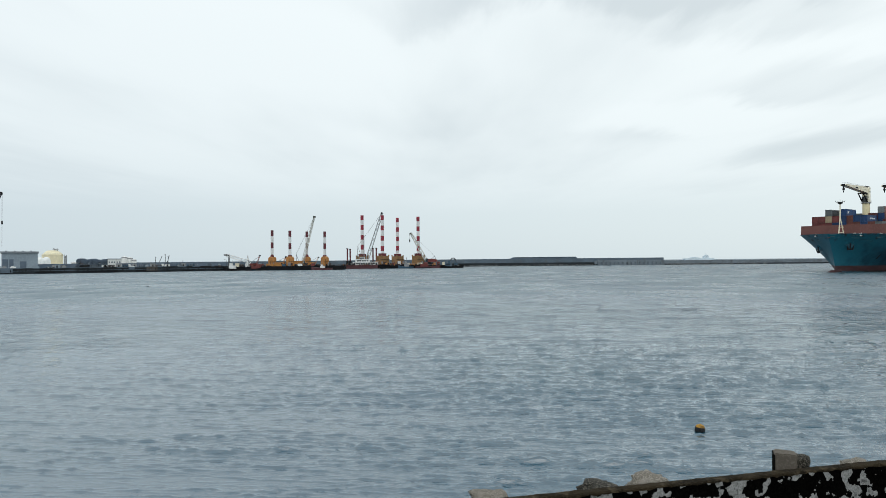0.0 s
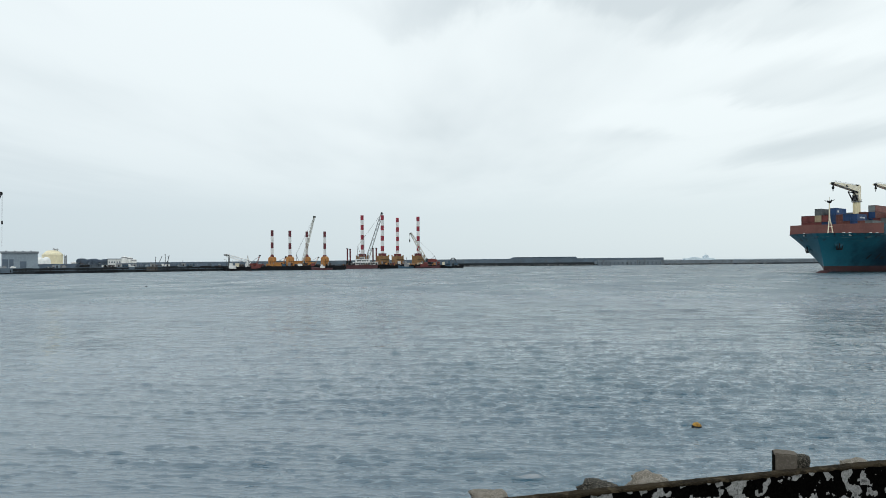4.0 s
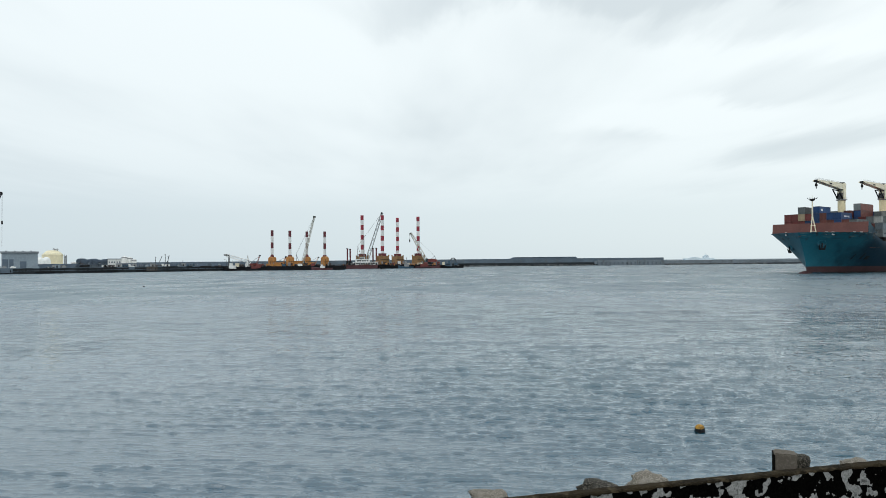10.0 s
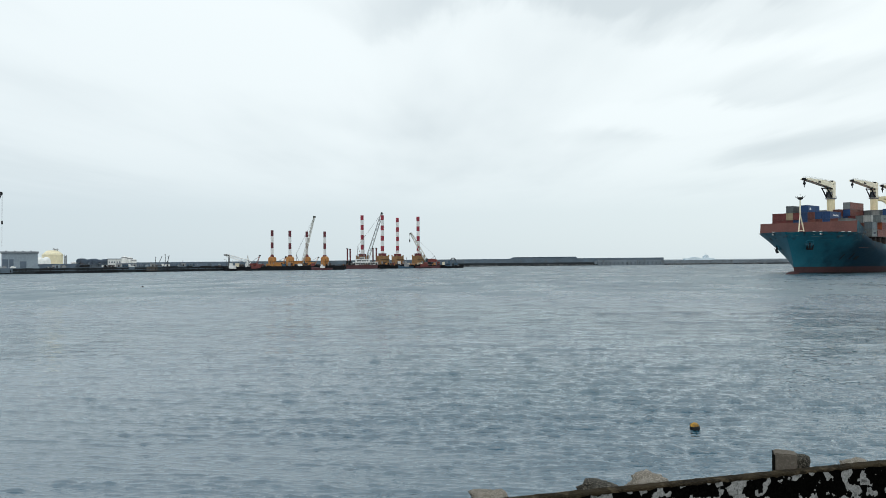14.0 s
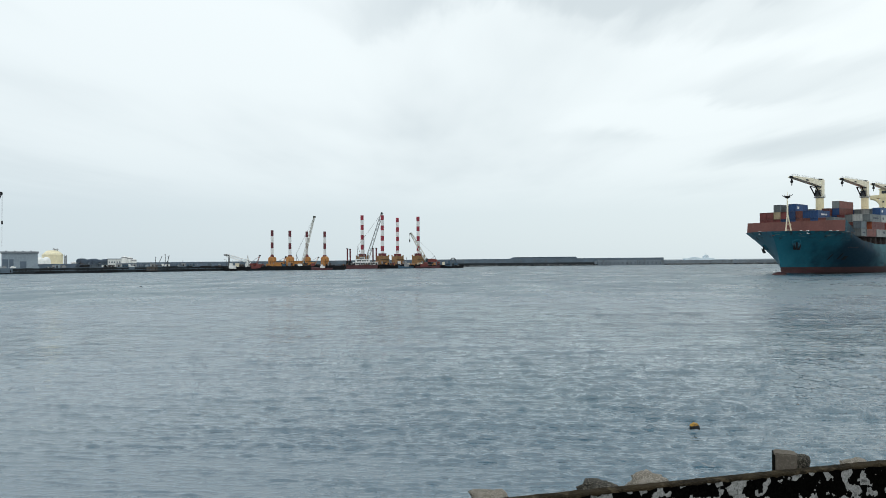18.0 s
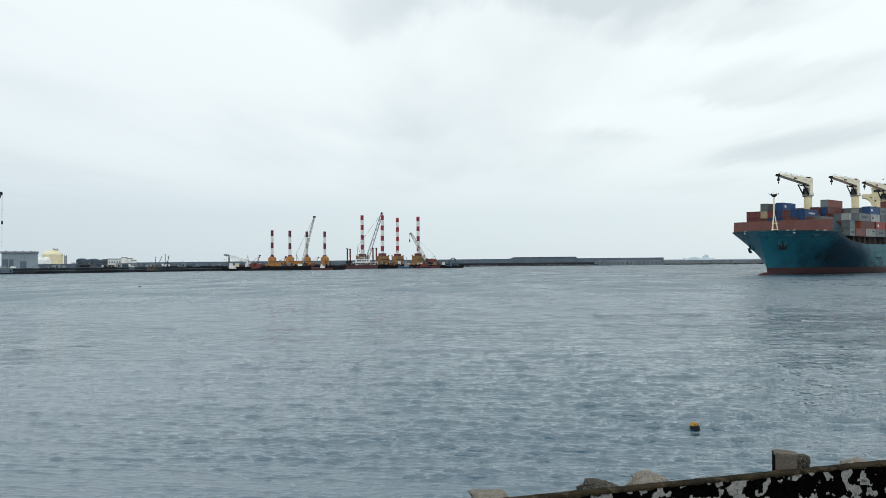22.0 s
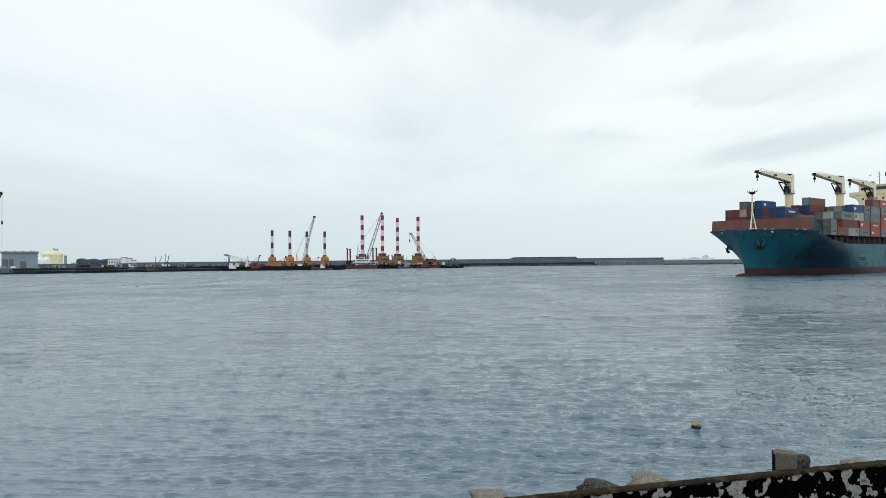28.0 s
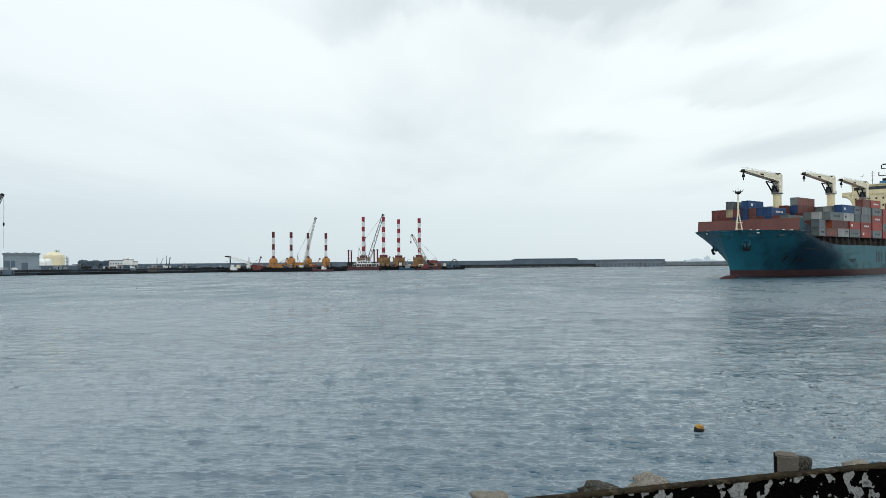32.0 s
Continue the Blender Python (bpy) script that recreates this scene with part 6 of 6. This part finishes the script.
    for x, h, tilt in ((-231.68, 8.4, 0), (-230.32, 9.6, 24), (-223.94, 10.4, 0), (-223.26, 9.8, 16), (-221.66, 8.8, 0), (-209.82, 5.2, 0)):
        s = thing("lamp_post", pose(x, 510, 3.15, 0, tilt, 0), "slim grey mast standing on the quay land", "mast", "quay masts")
        h -= 1.2
        one("pole", M["boom_dark"], lambda m: rod(m, (0, 0, -0.2), (0, 0, h + 0.6), 0.30, 0.18, 8), s)
        one("head", M["grey"], lambda m: box(m, -0.35, -0.25, h + 0.5, 0.35, 0.25, h + 0.8), s)
    # huts, fences and stacks on the land behind
    rng = random.Random(77)
    for i in range(40):
        d = rng.uniform(446, 466)
        x = -0.640 * d + (i + rng.random() * 0.7) * 0.0062 * d
        y = max(d, 178 + (x + 560) * 0.736 + 6)
        k = i % 4
        if k == 0:
            g = thing("hut", pose(x, y, 3.15, 0, 0, rng.uniform(20, 45)), "small grey hut on the port land", "hut", "huts on the port land")
            w, h = rng.uniform(2, 3.6), rng.uniform(2.0, 3.0)
            one("wall", M[rng.choice(("white", "shed", "shed_dark", "grey"))], lambda m: box(m, 0, 0, 0, w, 2.4, h), g)
            one("roof", M["shed_dark"], lambda m: box(m, -0.2, -0.2, h, w + 0.2, 2.6, h + 0.25), g)
            one("door", M["black"], lambda m: box(m, w * 0.3, -0.04, 0, w * 0.3 + 0.9, 0, 1.9), g)
        elif k == 1:
            g = thing("fence", pose(x, y, 3.15, 0, 0, 36), "low dark mesh fence on the port land", "fence", "fences on the port land")
            for j in range(6):
                one("fence_post", M["grey"], lambda m: rod(m, (j * 1.1, 0, 0), (j * 1.1, 0, 2.1), 0.07, n=5), g)
            for z in (0.5, 1.2, 1.9):
                one("rail", M["boom_dark"], lambda m: rod(m, (0, 0, z), (5.5, 0, z), 0.06, n=4), g)
        elif k == 2:
            g = thing("block_stack", pose(x, y, 3.15, 0, 0, rng.uniform(25, 45)), "stack of concrete blocks on the port land", "blocks", "block stacks")
            for j in range(rng.randint(3, 6)):
                one("block", M[rng.choice(("concrete_pale", "concrete", "white", "wet_concrete"))], lambda m: box(m, (j % 3) * 1.3, 0, (j // 3) * 0.9, (j % 3) * 1.3 + 1.2, 1.2, (j // 3) * 0.9 + 0.85), g)
        else:
            g = thing("parked_truck", pose(x, y, 3.15, 0, 0, 36), "small dark lorry parked on the port land", "lorry", "lorries on the port land")
            one("cab", M[rng.choice(("white", "boat_blue", "grey"))], lambda m: prism(m, [(0, 0.6), (1.7, 0.6), (1.7, 1.6), (1.2, 2.4), (0, 2.4)], 0, 2), g)
            one("load_bed", M[rng.choice(("dark_hold", "shed_dark", "boat_blue"))], lambda m: box(m, -4, 0, 0.8, -0.1, 2, 1.7), g)
            one("windscreen", M["glass"], lambda m: prism(m, [(1.72, 1.6), (1.74, 1.6), (1.24, 2.3), (1.22, 2.3)], 0.1, 1.9), g)
            for wx in (1.0, -1.2, -3.2):
                for wy in (0.0, 1.75):
                    one("wheel", M["black"], lambda m: rod(m, (wx, wy, 0.45), (wx, wy + 0.25, 0.45), 0.45, n=12), g)
    # blocks and stores along the quay edge
    rng = random.Random(4)
    for i in range(26):
        t = 0.50 + 0.44 * (i + rng.random() * 0.8) / 26
        x, y = -560 + 500 * t, 178 + 368 * t
        back = rng.uniform(4, 12)
        w, h = rng.uniform(1.2, 4.2), rng.uniform(0.8, 2.0)
        g = tagged(one("concrete_block", M[rng.choice(("concrete", "white", "grey", "barge_dark", "shed"))], lambda m: (box(m, -w / 2, -0.9, 0, w / 2, 0.9, h), box(m, -w / 3, -0.7, h, w / 4, 0.7, h * 1.35)), None), "stacked blocks and stores on the quay edge", "stores", "stores on the quay")
        g.matrix_basis = pose(x - 0.6 * back, y + 0.8 * back, 3.15, 0, 0, 36)
    # tall quay crane reaching in from beyond the quay
    crawler_crane((-303.58, 402, 3.15), 0, 22.25, 51.85 - 3.15, "tall crawler crane with hook line on the quay", M["shed_dark"], M["boom_dark"], back=14, w=2.2, hook=17.95, scale=1.2, line=16.51)


make_harbour_works()


def make_distance():
    s = thing("storage_shed", pose(95.79, 900, 0), "long low dark shed behind the breakwater", "shed")
    w = 94.82
    one("wall", M["shed_dark"], lambda m: prism(m, [(0, -1), (0, 7.62), (4.82, 9.55), (w - 1.61, 9.55), (w, 8.42), (w, -1)], 0, 20), s)
    one("roof", M["shed_roof"], lambda m: prism(m, [(4.82, 9.55), (w - 1.61, 9.55), (w - 2.41, 10.03), (5.62, 10.03)], -1, 21), s)
    f = thing("cargo_ship", pose(969.02, 2400, 0), "pale distant cargo ship on the horizon", "ship")
    one("hull", M["far_grey"], lambda m: prism(m, [(-56, 0), (-58, 6), (-48, 7), (58, 7), (54, 0)], -8, 8), f)
    one("deckhouse", M["far_grey"], lambda m: (box(m, 18, -7, 7, 36, 7, 15), box(m, 24, -6, 15, 34, 6, 19), prism(m, [(-36, 7), (-28, 11), (-16, 12), (-6, 10), (6, 7)], -7, 7)), f)
    one("mast", M["far_grey"], lambda m: rod(m, (28, 0, 19), (28, 0, 25), 1.0), f)


make_distance()


# ---------------- bird ----------------
def make_bird():
    b = thing("seabird", pose(0, 0, 0), "dark seabird gliding beside the ship", "bird")
    one("body", M["black"], lambda m: turned(m, [(0, -0.5), (0.13, -0.2), (0.16, 0.1), (0.08, 0.4), (0, 0.5)], 8), b, "", pose(0, 0, 0, 0, 90, 0))
    for sd in (-1, 1):
        one("wing", M["black"], lambda m: prism(m, [(-0.2, 0), (0.25, 0), (0.05, 0.06), (-0.15, 0.05)], 0.05, 0.75), b, "", pose(0, 0, 0.05, sd * 25 + (180 if sd < 0 else 0), 0, 0))
    return b


bird = make_bird()


def make_swimmer():
    b = thing("seabird", pose(0, 0, 0), "dark seabird swimming on the harbour water", "bird")
    one("body", M["black"], lambda m: turned(m, [(0, -0.26), (0.11, -0.15), (0.13, 0.05), (0.07, 0.2), (0, 0.26)], 10), b, "", pose(0, 0, 0.05, 0, -80, 0))
    one("neck", M["black"], lambda m: rod(m, (-0.19, 0, 0.05), (-0.25, 0, 0.16), 0.045, 0.035, 8), b)
    one("head", M["black"], lambda m: turned(m, [(0, -0.07), (0.05, -0.03), (0.05, 0.03), (0.015, 0.1), (0, 0.13)], 8), b, "", pose(-0.27, 0, 0.17, 0, -90, 0))
    return b


swimmer = make_swimmer()


# ---------------- movement ----------------
def ship_at(t):
    return STEM_END + AFT * (76.5 * (1 - t / 32.0))


def motions():
    times = (0.0, 16.0, 32.0)
    turn = Euler((radians(HEEL), 0, radians(SHIP_YAW))).to_matrix()
    walk(ship, [(t, Matrix.Translation(ship_at(t)) @ pose(0, 0, 0, HEEL, 0, SHIP_YAW)) for t in times])
    for c, local in cargo:
        off = turn @ local
        walk(c, [(t, Matrix.Translation(ship_at(t) + off) @ pose(0, 0, 0, HEEL, 0, SHIP_YAW)) for t in times])
    walk(wake, [(t, Matrix.Translation(ship_at(t)) @ pose(0, 0, 0, 0, 0, SHIP_YAW)) for t in times])
    walk(water, [(t, pose(*water_at(t), 0)) for t in times])
    walk(clouds, [(t, pose(60 - 97.0 * t / 32, 0, 0)) for t in times])
    # the float bobs and swings about its mooring: seconds, metres sideways, metres up
    swing = ((0, 0.07, -0.08), (1, 0.05, 0.02), (2, 0.05, -0.02), (3, 0.05, -0.02), (4.5, 0.02, 0.02), (6, 0.0, 0.04), (7, 0.02, -0.02), (8, 0.02, -0.07), (9, 0.02, 0.09), (10, 0.07, -0.09), (11, -0.04, 0.02),
             (12, -0.04, -0.04), (13, 0.05, 0.02), (14, 0.0, 0.02), (15.5, -0.02, -0.05), (17, 0.0, -0.02), (18, 0.0, 0.02), (19, -0.04, 0.02), (20, -0.04, -0.02), (21, -0.07, 0.02), (22, 0.02, 0.05),
             (23, 0.03, -0.04), (24, 0.0, 0.03), (25, 0.04, -0.03), (26.5, 0.0, 0.03), (28, 0.02, 0.0), (29, 0.0, 0.04), (30, 0.03, -0.03), (31, 0.05, -0.06), (32, 0.08, 0.02))
    walk(buoy, [(t, pose(8.40 + dx, 21.3 + 2.2 * dz, swell_height(8.4 + dx, 21.3 + 2.2 * dz, t) + 0.01, 9 * math.sin(t * 2.0), 8 * math.sin(t * 1.6 + 1), 0)) for t, dx, dz in swing])
    walk(swimmer, [(t, pose(-73.2 - 3.0 * t / 32, 157.0, 0, 0, 0, 4)) for t in times])
    walk(bird, [(t, Matrix.Translation(ship_at(t) + turn @ Vector((-101.6, 0, 38.9 + 0.3 * math.sin(t * 0.5)))) @ pose(0, 0, 0, 30, 20, -120)) for t in (0.0, 4.0, 8.0, 12.0, 16.0, 20.0, 24.0, 28.0, 32.0)])


motions()
